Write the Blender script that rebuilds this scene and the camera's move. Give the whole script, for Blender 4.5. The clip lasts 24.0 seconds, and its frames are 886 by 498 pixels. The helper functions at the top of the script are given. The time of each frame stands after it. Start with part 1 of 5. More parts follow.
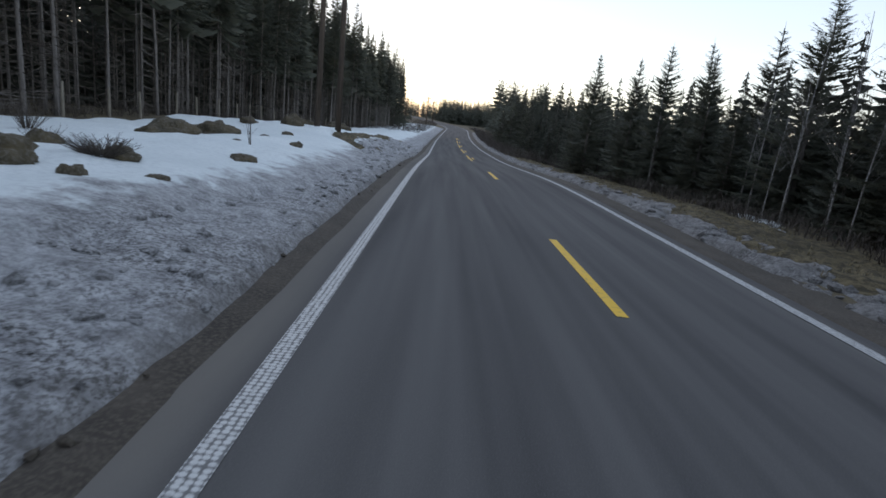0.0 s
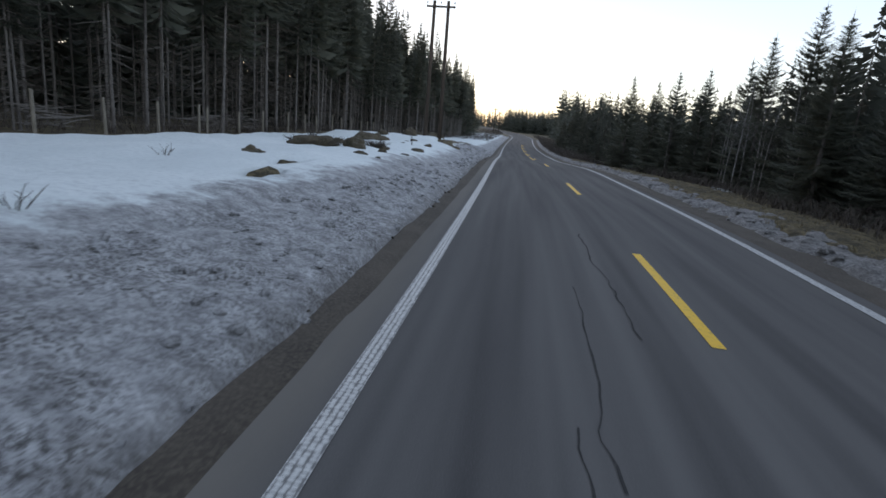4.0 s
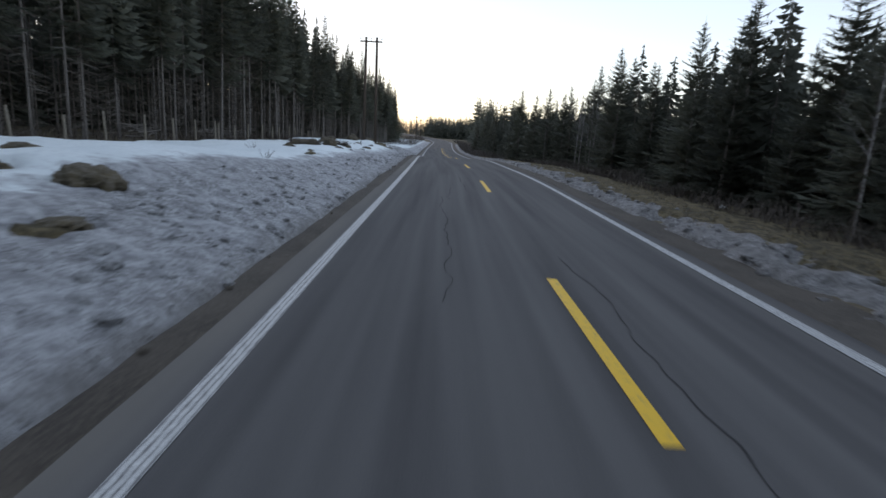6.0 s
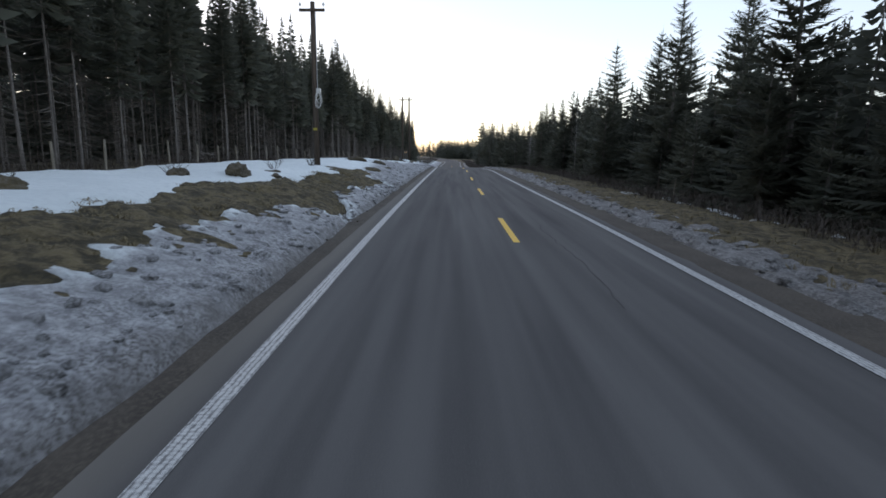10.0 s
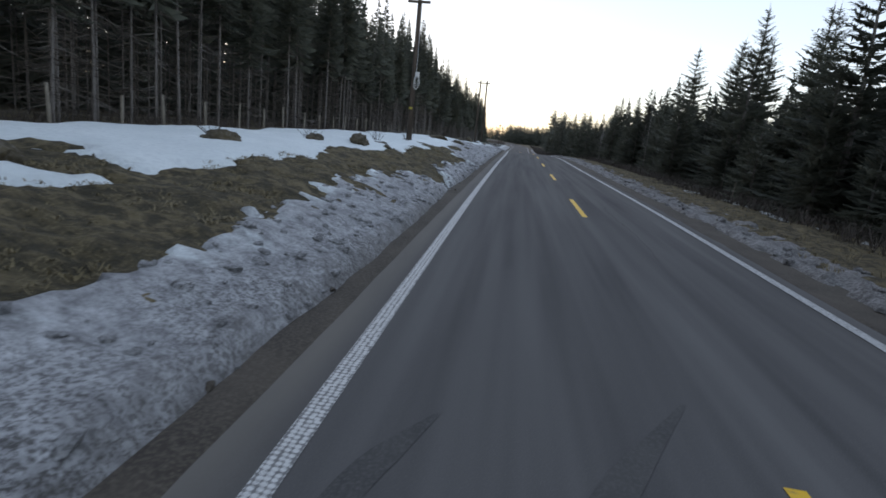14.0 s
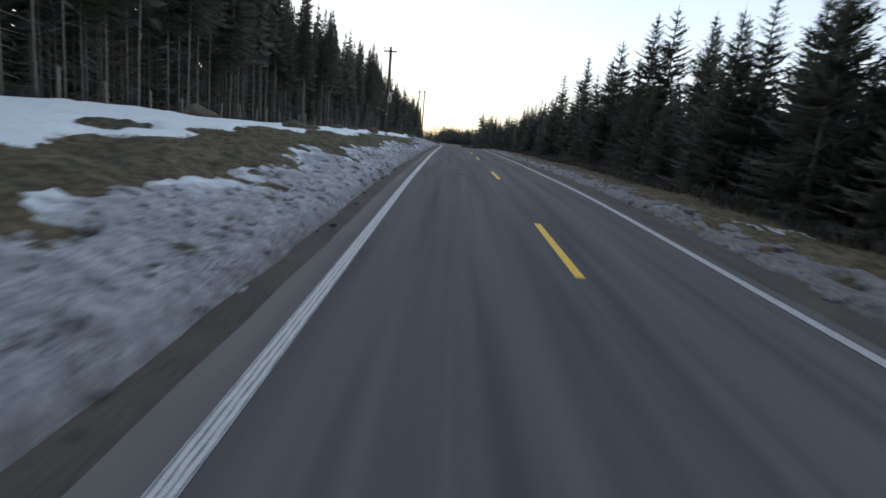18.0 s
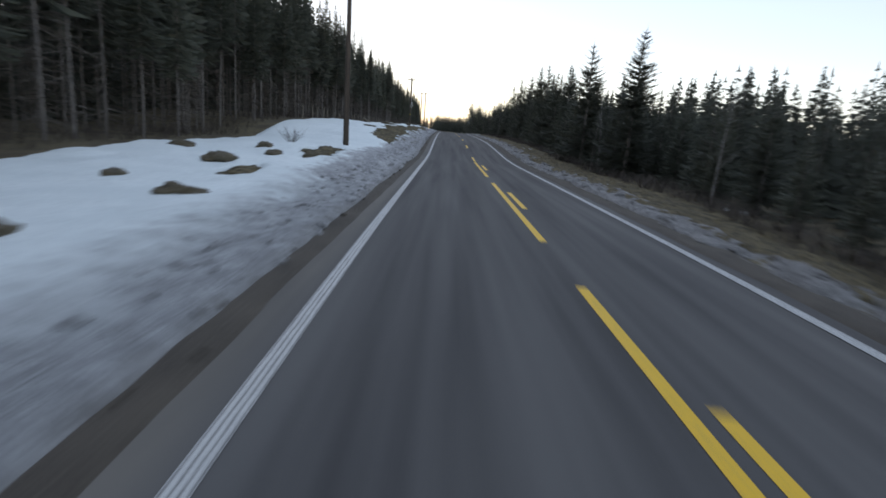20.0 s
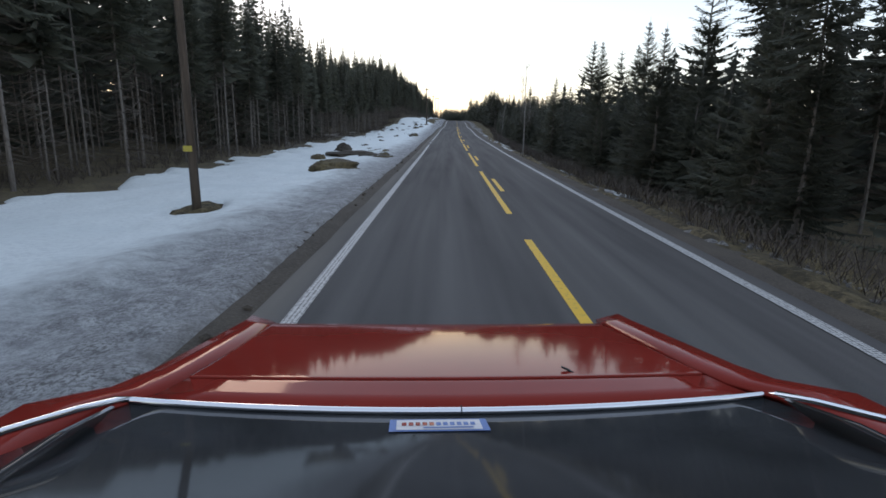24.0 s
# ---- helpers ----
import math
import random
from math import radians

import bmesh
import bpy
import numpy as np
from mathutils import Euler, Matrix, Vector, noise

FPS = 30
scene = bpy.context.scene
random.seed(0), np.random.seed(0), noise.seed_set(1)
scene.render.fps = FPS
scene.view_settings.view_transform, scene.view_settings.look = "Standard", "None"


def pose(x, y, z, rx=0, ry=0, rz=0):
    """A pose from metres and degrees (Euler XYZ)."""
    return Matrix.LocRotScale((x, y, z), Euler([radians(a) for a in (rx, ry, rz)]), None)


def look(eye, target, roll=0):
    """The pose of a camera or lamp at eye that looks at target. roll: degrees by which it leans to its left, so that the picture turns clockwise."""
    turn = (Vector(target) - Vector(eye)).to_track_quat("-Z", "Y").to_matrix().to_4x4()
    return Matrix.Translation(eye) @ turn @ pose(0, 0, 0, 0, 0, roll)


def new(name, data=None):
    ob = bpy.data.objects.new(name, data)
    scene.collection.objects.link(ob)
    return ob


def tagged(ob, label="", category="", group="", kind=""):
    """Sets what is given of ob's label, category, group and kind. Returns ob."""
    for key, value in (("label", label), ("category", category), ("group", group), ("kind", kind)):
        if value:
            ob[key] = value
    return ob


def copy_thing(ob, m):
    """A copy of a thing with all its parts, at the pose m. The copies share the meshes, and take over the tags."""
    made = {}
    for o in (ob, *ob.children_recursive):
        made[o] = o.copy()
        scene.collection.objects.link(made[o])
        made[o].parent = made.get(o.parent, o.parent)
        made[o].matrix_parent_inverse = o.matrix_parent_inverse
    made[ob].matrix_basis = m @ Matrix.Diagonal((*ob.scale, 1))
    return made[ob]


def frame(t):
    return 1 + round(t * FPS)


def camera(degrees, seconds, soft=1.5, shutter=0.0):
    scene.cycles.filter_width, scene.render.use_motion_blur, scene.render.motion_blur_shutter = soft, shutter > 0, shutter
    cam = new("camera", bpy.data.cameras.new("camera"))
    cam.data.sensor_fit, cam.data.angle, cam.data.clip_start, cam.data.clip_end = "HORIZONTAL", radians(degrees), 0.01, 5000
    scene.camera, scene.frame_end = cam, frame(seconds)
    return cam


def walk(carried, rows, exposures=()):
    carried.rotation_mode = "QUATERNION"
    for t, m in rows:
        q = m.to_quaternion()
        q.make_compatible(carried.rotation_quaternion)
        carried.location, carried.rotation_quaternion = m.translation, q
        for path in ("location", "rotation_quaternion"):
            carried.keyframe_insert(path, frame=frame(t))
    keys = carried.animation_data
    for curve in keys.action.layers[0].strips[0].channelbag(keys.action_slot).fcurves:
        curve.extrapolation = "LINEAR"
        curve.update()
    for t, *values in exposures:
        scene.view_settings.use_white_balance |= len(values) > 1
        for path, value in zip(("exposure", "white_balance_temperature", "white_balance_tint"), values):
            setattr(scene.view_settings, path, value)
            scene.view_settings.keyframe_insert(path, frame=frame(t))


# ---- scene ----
EXPO, KELVIN, TINT = 2.09, 8300, 27
SKY, VEIL, SUN, SUN_EL, SUN_AZ = 0.036, 0.132, 0.08, 10.0, -26.0
KY = [-237, -217, -197, -177, -157, -137, -110, -80, -60, -40, -20, 0, 20, 40, 60, 80, 100, 120, 140, 160, 180, 200, 220, 240]
KZ = [-0.87, -0.93, -0.96, -0.95, -0.82, -0.75, -0.19, -0.09, 0.76, 1.17, 1.4, 1.63, 1.53, 0.78, 0.48, 0.38, 0.43, 0.63, 0.98, 1.38, 1.83, 2.33, 2.83, 3.33]
KX = [3.26, 2.78, 2.3, 1.91, 1.52, 1.23, 0.98, 0.81, 0.62, 0.34, 0.09, -0.02, -0.54, -1.11, -1.76, -2.26, -2.48, -2.55, -2.43, -2.26, -2.05, -1.82, -1.59, -1.35]
cam = camera(78.0, 24.0, soft=1.6, shutter=0.35)
PATH = [
    (0, look((-0.50, -0.01, 3.33), (-0.531, 4.856, 2.184), 6.6)),
    (0.5, look((-0.53, -0.92, 3.37), (-0.666, 3.946, 2.230), 5.6)),
    (1, look((-0.62, -2.23, 3.40), (-0.881, 2.628, 2.247), 6.1)),
    (1.5, look((-0.63, -3.88, 3.40), (-1.081, 0.966, 2.256), 6.2)),
    (2, look((-0.63, -5.46, 3.41), (-1.147, -0.619, 2.269), 6.4)),
    (2.5, look((-0.50, -7.14, 3.39), (-1.110, -2.312, 2.244), 5.8)),
    (4.5, look((-0.42, -13.04, 3.32), (-1.014, -8.202, 2.206), 4.9)),
    (5, look((0.03, -15.20, 3.29), (-0.459, -10.348, 2.187), 4.5)),
    (6, look((0.15, -23.02, 3.13), (0.170, -18.119, 2.120), 3.6)),
    (7, look((0.16, -31.60, 3.10), (0.100, -26.712, 2.046), 2.6)),
    (8, look((0.35, -41.27, 2.88), (0.168, -36.351, 1.997), 2.0)),
    (9, look((0.56, -48.14, 2.83), (0.417, -43.216, 1.974), 1.7)),
    (9.5, look((0.68, -51.21, 2.77), (0.543, -46.282, 1.932), 1.3)),
    (10, look((0.70, -53.20, 2.72), (0.580, -48.269, 1.895), 1.0)),
    (10.5, look((0.81, -54.13, 2.72), (0.663, -49.203, 1.879), 1.8)),
    (12.5, look((0.72, -54.76, 2.76), (0.574, -49.859, 1.782), 4.4)),
    (13, look((0.62, -55.19, 2.75), (0.353, -50.295, 1.766), 4.8)),
    (13.5, look((0.43, -55.64, 2.75), (0.006, -50.763, 1.735), 5.3)),
    (14, look((0.19, -56.38, 2.73), (-0.423, -51.523, 1.713), 6.1)),
    (14.5, look((-0.03, -56.89, 2.72), (-0.841, -52.070, 1.665), 6.4)),
    (15, look((-0.07, -57.41, 2.71), (-1.034, -52.624, 1.632), 6.9)),
    (15.5, look((0.04, -58.56, 2.66), (-0.910, -53.767, 1.593), 6.2)),
    (16, look((0.35, -60.62, 2.58), (-0.389, -55.780, 1.563), 5.2)),
    (16.5, look((0.55, -63.00, 2.51), (0.185, -58.118, 1.492), 4.7)),
    (17, look((0.80, -67.16, 2.36), (0.795, -62.256, 1.383), 4.0)),
    (17.5, look((0.51, -71.09, 2.13), (0.672, -66.175, 1.222), 6.3)),
    (18, look((0.50, -76.31, 1.85), (0.461, -71.399, 0.910), 5.6)),
    (18.5, look((0.93, -83.36, 1.68), (0.955, -78.446, 0.755), 5.2)),
    (20.5, look((0.71, -128.04, 1.34), (0.670, -123.154, 0.280), 3.4)),
    (21, look((0.96, -139.63, 1.14), (0.884, -134.743, 0.087), 2.0)),
    (21.5, look((1.23, -152.02, 1.09), (1.131, -147.139, 0.010), 2.4)),
    (22, look((1.58, -163.98, 1.03), (1.446, -159.105, -0.071), 1.2)),
    (22.5, look((2.00, -175.39, 0.96), (1.829, -170.518, -0.150), -1.1)),
    (23, look((2.23, -186.70, 0.94), (2.076, -181.825, -0.161), 0.0)),
    (23.5, look((2.46, -198.80, 0.93), (2.328, -193.925, -0.172), 0.7)),
    (23.967, look((2.68, -211.92, 0.96), (2.566, -207.050, -0.168), 1.3)),
    (24, look((2.68, -211.92, 0.96), (2.566, -207.050, -0.168), 1.3)),
]
walk(cam, PATH, exposures=[(0, EXPO, KELVIN, TINT), (24, EXPO, KELVIN, TINT)])

# world and sun: dusk, the sun just gone behind the trees at the far end of the road
world = bpy.data.worlds.new("world")
scene.world = world
world.use_nodes = True
wn = world.node_tree
sky = wn.nodes.new("ShaderNodeTexSky")
sky.sky_type = "NISHITA"
sky.sun_disc = False
sky.sun_elevation, sky.sun_rotation = radians(SUN_EL), radians(SUN_AZ)
sky.air_density, sky.dust_density, sky.ozone_density = 1.0, 0.1, 1.5
# a thin veil of high cloud evens out the dusk sky
veil = wn.nodes.new("ShaderNodeBackground")
veil.inputs[0].default_value, veil.inputs[1].default_value = (0.57, 0.91, 1.33, 1), VEIL
both = wn.nodes.new("ShaderNodeAddShader")
wn.links.new(sky.outputs[0], wn.nodes["Background"].inputs[0])
wn.nodes["Background"].inputs[1].default_value = SKY
wn.links.new(wn.nodes["Background"].outputs[0], both.inputs[0])
wn.links.new(veil.outputs[0], both.inputs[1])
wn.links.new(both.outputs[0], wn.nodes["World Output"].inputs[0])
sun = new("sun", bpy.data.lights.new("sun", "SUN"))
sun.data.energy, sun.data.angle, sun.data.color = SUN, radians(20), (1.0, 0.88, 0.75)
sun.matrix_world = look((0, 0, 60), (-60 * math.sin(radians(SUN_AZ)), -60 * math.cos(radians(SUN_AZ)), 60 - 60 * math.tan(radians(SUN_EL + 3))))


# ---- materials ----
def mat(name, rough=0.8, metal=0.0):
    m = bpy.data.materials.new(name)
    m.use_nodes = True
    b = m.node_tree.nodes["Principled BSDF"]
    b.inputs["Roughness"].default_value, b.inputs["Metallic"].default_value = rough, metal
    return m, m.node_tree, b


def node(nt, kind, **kw):
    n = nt.nodes.new("ShaderNode" + kind)
    for k, v in kw.items():
        n.inputs[k.replace("_", " ")].default_value = v
    return n


def ramp(nt, src, stops):
    r = nt.nodes.new("ShaderNodeValToRGB")
    while len(r.color_ramp.elements) < len(stops):
        r.color_ramp.elements.new(0.5)
    for e, (at, col) in zip(r.color_ramp.elements, stops):
        e.position, e.color = at, (*col, 1)
    nt.links.new(src, r.inputs[0])
    return r.outputs[0]


def mix(nt, fac, a, b):
    n = nt.nodes.new("ShaderNodeMix")
    n.data_type = "RGBA"
    for sock, v in ((n.inputs[0], fac), (n.inputs[6], a), (n.inputs[7], b)):
        if isinstance(v, (int, float)):
            sock.default_value = v
        elif isinstance(v, tuple):
            sock.default_value = (*v, 1)
        else:
            nt.links.new(v, sock)
    return n.outputs[2]


def coords(nt, which="Object", scale=(1, 1, 1)):
    tc = nt.nodes.new("ShaderNodeTexCoord")
    mp = nt.nodes.new("ShaderNodeMapping")
    mp.inputs["Scale"].default_value = scale
    nt.links.new(tc.outputs[which], mp.inputs[0])
    return mp.outputs[0]


def noise_tex(nt, vec, scale, detail=4.0, rough=0.55):
    n = node(nt, "TexNoise", Scale=scale, Detail=detail, Roughness=rough)
    nt.links.new(vec, n.inputs["Vector"])
    return n.outputs[0]


def bump(nt, bsdf, height, strength, dist):
    b = nt.nodes.new("ShaderNodeBump")
    b.inputs["Strength"].default_value, b.inputs["Distance"].default_value = strength, dist
    nt.links.new(height, b.inputs["Height"])
    nt.links.new(b.outputs[0], bsdf.inputs["Normal"])


def two_scale(name, big, fine, a, b, c, rough=0.9, relief=0.02, which="Object", big_pos=(0.35, 0.65)):
    """A surface that varies between colours a and b in large patches, with grains of c."""
    m, nt, bs = mat(name, rough)
    v = coords(nt, which)
    large = ramp(nt, noise_tex(nt, v, big), [(big_pos[0], a), (big_pos[1], b)])
    grain = noise_tex(nt, v, fine, 3.0, 0.7)
    fac = ramp(nt, grain, [(0.45, (0, 0, 0)), (0.7, (1, 1, 1))])
    nt.links.new(mix(nt, fac, large, c), bs.inputs["Base Color"])
    bump(nt, bs, grain, 0.6, relief)
    return m


def asphalt_material():
    m, nt, bs = mat("asphalt", 0.95)
    bs.inputs["Specular IOR Level"].default_value = 0.25
    uv = coords(nt, "UV")
    sep = nt.nodes.new("ShaderNodeSeparateXYZ")
    nt.links.new(uv, sep.inputs[0])
    stretched = coords(nt, "UV", (1, 0.03, 1))
    bands = noise_tex(nt, stretched, 2.2, 2.0)
    patches = noise_tex(nt, coords(nt, "UV", (1, 0.25, 1)), 0.8, 4.0)
    grain = noise_tex(nt, uv, 90.0, 2.0, 0.8)
    base = ramp(nt, bands, [(0.3, (0.052, 0.050, 0.050)), (0.7, (0.122, 0.117, 0.113))])
    worn = mix(nt, ramp(nt, patches, [(0.35, (0, 0, 0)), (0.75, (0.55, 0.55, 0.55))]), base, (0.100, 0.096, 0.092))
    sand = nt.nodes.new("ShaderNodeMapRange")
    sand.inputs["From Min"].default_value, sand.inputs["From Max"].default_value = -1.45, -1.75
    nt.links.new(sep.outputs[0], sand.inputs[0])
    patchy = nt.nodes.new("ShaderNodeMath")
    patchy.operation = "MULTIPLY"
    nt.links.new(sand.outputs[0], patchy.inputs[0])
    nt.links.new(patches, patchy.inputs[1])
    worn = mix(nt, patchy.outputs[0], worn, (0.19, 0.17, 0.145))
    speck = mix(nt, ramp(nt, grain, [(0.5, (0, 0, 0)), (0.8, (0.6, 0.6, 0.6))]), worn, (0.16, 0.155, 0.15))
    nt.links.new(speck, bs.inputs["Base Color"])
    bump(nt, bs, grain, 0.35, 0.006)
    return m


def paint_material(name, colour, dotted):
    m, nt, bs = mat(name, 0.6)
    uv = coords(nt, "UV")
    wear = noise_tex(nt, uv, 14.0, 5.0, 0.7)
    fac = ramp(nt, wear, [(0.53, (0, 0, 0)), (0.75, (0.75, 0.75, 0.75))])
    if dotted:
        cell = nt.nodes.new("ShaderNodeTexVoronoi")
        cell.inputs["Scale"].default_value = 22.0
        cell.inputs["Randomness"].default_value = 0.25
        nt.links.new(uv, cell.inputs["Vector"])
        gap = ramp(nt, cell.outputs["Distance"], [(0.40, (0, 0, 0)), (0.52, (0.85, 0.85, 0.85))])
        nt.links.new(mix(nt, gap, mix(nt, fac, colour, (0.12, 0.12, 0.12)), (0.07, 0.07, 0.07)), bs.inputs["Base Color"])
        bump(nt, bs, cell.outputs["Distance"], 0.5, 0.004)
    else:
        nt.links.new(mix(nt, fac, colour, (0.10, 0.09, 0.07)), bs.inputs["Base Color"])
    return m


def clean_snow(nt, v):
    large = ramp(nt, noise_tex(nt, v, 0.6), [(0.35, (0.73, 0.80, 0.795)), (0.65, (0.82, 0.88, 0.87))])
    grain = ramp(nt, noise_tex(nt, v, 9.0, 3.0, 0.7), [(0.45, (0, 0, 0)), (0.7, (1, 1, 1))])
    return mix(nt, grain, large, (0.68, 0.74, 0.74))


def math_node(nt, what, a, b):
    n = nt.nodes.new("ShaderNodeMath")
    n.operation = what
    for sock, v in zip(n.inputs, (a, b)):
        if isinstance(v, (int, float)):
            sock.default_value = v
        else:
            nt.links.new(v, sock)
    return n.outputs[0]


def map_node(nt, src, a, b, c=0.0, d=1.0):
    n = nt.nodes.new("ShaderNodeMapRange")
    n.interpolation_type = "SMOOTHSTEP"
    for key, value in (("From Min", a), ("From Max", b), ("To Min", c), ("To Max", d)):
        n.inputs[key].default_value = value
    nt.links.new(src, n.inputs["Value"])
    return n.outputs["Result"]


def snow_dirty_material(name, dark, light, amount, reach):
    """Ploughed snow: gritty near the road, clean above the reach of the plough, with a ragged passage over reach metres."""
    m, nt, bs = mat(name, 0.85)
    v = coords(nt)
    sep = nt.nodes.new("ShaderNodeSeparateXYZ")
    nt.links.new(coords(nt, "UV"), sep.inputs[0])
    big = ramp(nt, noise_tex(nt, v, 4.5, 8.0, 0.75), [(0.34, dark), (0.66, light)])
    grit = noise_tex(nt, v, 23.0, 6.0, 0.85)
    dirt = ramp(nt, grit, [(0.485, (0, 0, 0)), (0.545, (amount, amount, amount))])
    patchy = ramp(nt, noise_tex(nt, v, 1.3, 3.0), [(0.35, (0.45, 0.45, 0.45)), (0.62, (1, 1, 1))])
    splash = map_node(nt, sep.outputs[0], -0.1, reach + 0.9, 0.35, 1.0)
    gritty = mix(nt, math_node(nt, "MULTIPLY", math_node(nt, "MULTIPLY", patchy, splash), dirt), big, (0.07, 0.066, 0.062))
    foot = map_node(nt, math_node(nt, "ADD", sep.outputs[1], math_node(nt, "MULTIPLY", noise_tex(nt, v, 2.5, 5.0, 0.7), 0.9)), 3.0, 2.35, 0.0, 0.7)
    gritty = mix(nt, foot, gritty, (0.13, 0.115, 0.10))
    ragged = math_node(nt, "MULTIPLY", math_node(nt, "SUBTRACT", noise_tex(nt, v, 1.7, 7.0, 0.7), 0.5), 2.6)
    sullied = map_node(nt, math_node(nt, "ADD", sep.outputs[0], ragged), -0.35 * reach, reach)
    nt.links.new(mix(nt, sullied, clean_snow(nt, v), gritty), bs.inputs["Base Color"])
    bump(nt, bs, noise_tex(nt, v, 12.0, 6.0, 0.8), 0.8, 0.06)
    return m


def crust_material(name, dark, light, amount):
    m, nt, bs = mat(name, 0.85)
    v = coords(nt)
    big = ramp(nt, noise_tex(nt, v, 4.5, 8.0, 0.75), [(0.34, dark), (0.66, light)])
    dirt = ramp(nt, noise_tex(nt, v, 23.0, 6.0, 0.85), [(0.485, (0, 0, 0)), (0.545, (amount, amount, amount))])
    patchy = ramp(nt, noise_tex(nt, v, 1.3, 3.0), [(0.35, (0.45, 0.45, 0.45)), (0.62, (1, 1, 1))])
    nt.links.new(mix(nt, math_node(nt, "MULTIPLY", patchy, dirt), big, (0.07, 0.066, 0.062)), bs.inputs["Base Color"])
    bump(nt, bs, noise_tex(nt, v, 12.0, 6.0, 0.8), 1.0, 0.07)
    return m


def bark_material(name, a, b, stretch=0.15, big=5.0):
    m, nt, bs = mat(name, 0.9)
    v = coords(nt, "Object", (1, 1, stretch))
    n1 = noise_tex(nt, v, big * 3, 5.0, 0.7)
    nt.links.new(ramp(nt, n1, [(0.35, a), (0.65, b)]), bs.inputs["Base Color"])
    bump(nt, bs, n1, 0.7, 0.02)
    return m


def needle_material(name, a, b):
    m, nt, bs = mat(name, 0.75)
    info = nt.nodes.new("ShaderNodeObjectInfo")
    n1 = noise_tex(nt, coords(nt), 1.5, 3.0)
    c = ramp(nt, n1, [(0.3, a), (0.7, b)])
    hue = nt.nodes.new("ShaderNodeHueSaturation")
    nt.links.new(c, hue.inputs["Color"])
    mr = nt.nodes.new("ShaderNodeMapRange")
    mr.inputs["To Min"].default_value, mr.inputs["To Max"].default_value = 0.7, 1.35
    nt.links.new(info.outputs["Random"], mr.inputs[0])
    nt.links.new(mr.outputs[0], hue.inputs["Value"])
    nt.links.new(hue.outputs[0], bs.inputs["Base Color"])
    through_leaf = nt.nodes.new("ShaderNodeBsdfTranslucent")
    nt.links.new(hue.outputs[0], through_leaf.inputs["Color"])
    blend = nt.nodes.new("ShaderNodeMixShader")
    blend.inputs[0].default_value = 0.42
    nt.links.new(bs.outputs[0], blend.inputs[1])
    nt.links.new(through_leaf.outputs[0], blend.inputs[2])
    nt.links.new(blend.outputs[0], nt.nodes["Material Output"].inputs[0])
    return m


def turf_material():
    """Matted dead grass: straw on the crowns of the tufts, the shade between them painted in dark brown."""
    m, nt, bs = mat("dead_grass", 0.95)
    v = coords(nt)
    large = ramp(nt, noise_tex(nt, v, 0.9, 3.0), [(0.36, (0.092, 0.070, 0.034)), (0.62, (0.19, 0.142, 0.074))])
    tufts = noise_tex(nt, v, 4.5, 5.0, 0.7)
    # shade in the low spots of the tufts, put into the colour
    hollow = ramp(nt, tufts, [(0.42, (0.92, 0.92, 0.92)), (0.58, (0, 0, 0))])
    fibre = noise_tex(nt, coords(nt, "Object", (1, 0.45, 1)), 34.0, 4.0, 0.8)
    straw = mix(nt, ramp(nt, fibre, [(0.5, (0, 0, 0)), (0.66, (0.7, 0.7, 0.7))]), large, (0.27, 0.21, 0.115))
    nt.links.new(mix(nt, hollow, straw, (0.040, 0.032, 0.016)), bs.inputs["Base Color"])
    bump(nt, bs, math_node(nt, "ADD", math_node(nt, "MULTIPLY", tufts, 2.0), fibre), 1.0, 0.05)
    return m


ASPHALT = asphalt_material()
WHITE = paint_material("white_road_paint", (0.52, 0.52, 0.50), True)
YELLOW = paint_material("yellow_road_paint", (0.76, 0.42, 0.012), False)
OLD_SNOW = two_scale("old_snow", 1.6, 9.0, (0.36, 0.375, 0.37), (0.66, 0.70, 0.69), (0.20, 0.19, 0.175), 0.8, 0.03)
DIRTY = snow_dirty_material("dirty_snow", (0.20, 0.20, 0.205), (0.60, 0.61, 0.615), 0.94, 0.5)
GREY_SNOW = snow_dirty_material("grey_snow", (0.20, 0.205, 0.21), (0.50, 0.515, 0.52), 0.85, 1.5)
LUMPS = crust_material("dirty_snow_lumps", (0.24, 0.24, 0.24), (0.58, 0.585, 0.59), 0.9)
CRUST = crust_material("crusted_verge_snow", (0.125, 0.117, 0.11), (0.40, 0.39, 0.38), 0.95)
SOIL = two_scale("verge_soil", 0.7, 9.0, (0.085, 0.062, 0.036), (0.16, 0.125, 0.066), (0.05, 0.04, 0.026), 0.95, 0.05)
GRAVEL = two_scale("shoulder_gravel", 1.2, 30.0, (0.035, 0.027, 0.021), (0.068, 0.054, 0.042), (0.10, 0.085, 0.065), 0.95, 0.015)
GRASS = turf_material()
STRAW = two_scale("straw", 0.8, 8.0, (0.19, 0.145, 0.075), (0.28, 0.22, 0.13), (0.12, 0.095, 0.05), 0.9, 0.01)
BARK = bark_material("spruce_bark", (0.10, 0.088, 0.079), (0.215, 0.19, 0.17))
BIRCH = bark_material("birch_bark", (0.09, 0.08, 0.072), (0.40, 0.38, 0.355), 0.8, 3.0)
NEEDLES = needle_material("spruce_needles", (0.088, 0.096, 0.075), (0.120, 0.128, 0.096))
TWIG = bark_material("bare_twigs", (0.045, 0.036, 0.030), (0.10, 0.078, 0.062))
POLE = bark_material("creosoted_pole", (0.045, 0.032, 0.024), (0.11, 0.08, 0.06), 0.06, 4.0)
POST = bark_material("grey_fence_wood", (0.15, 0.13, 0.10), (0.30, 0.26, 0.21), 0.1, 6.0)
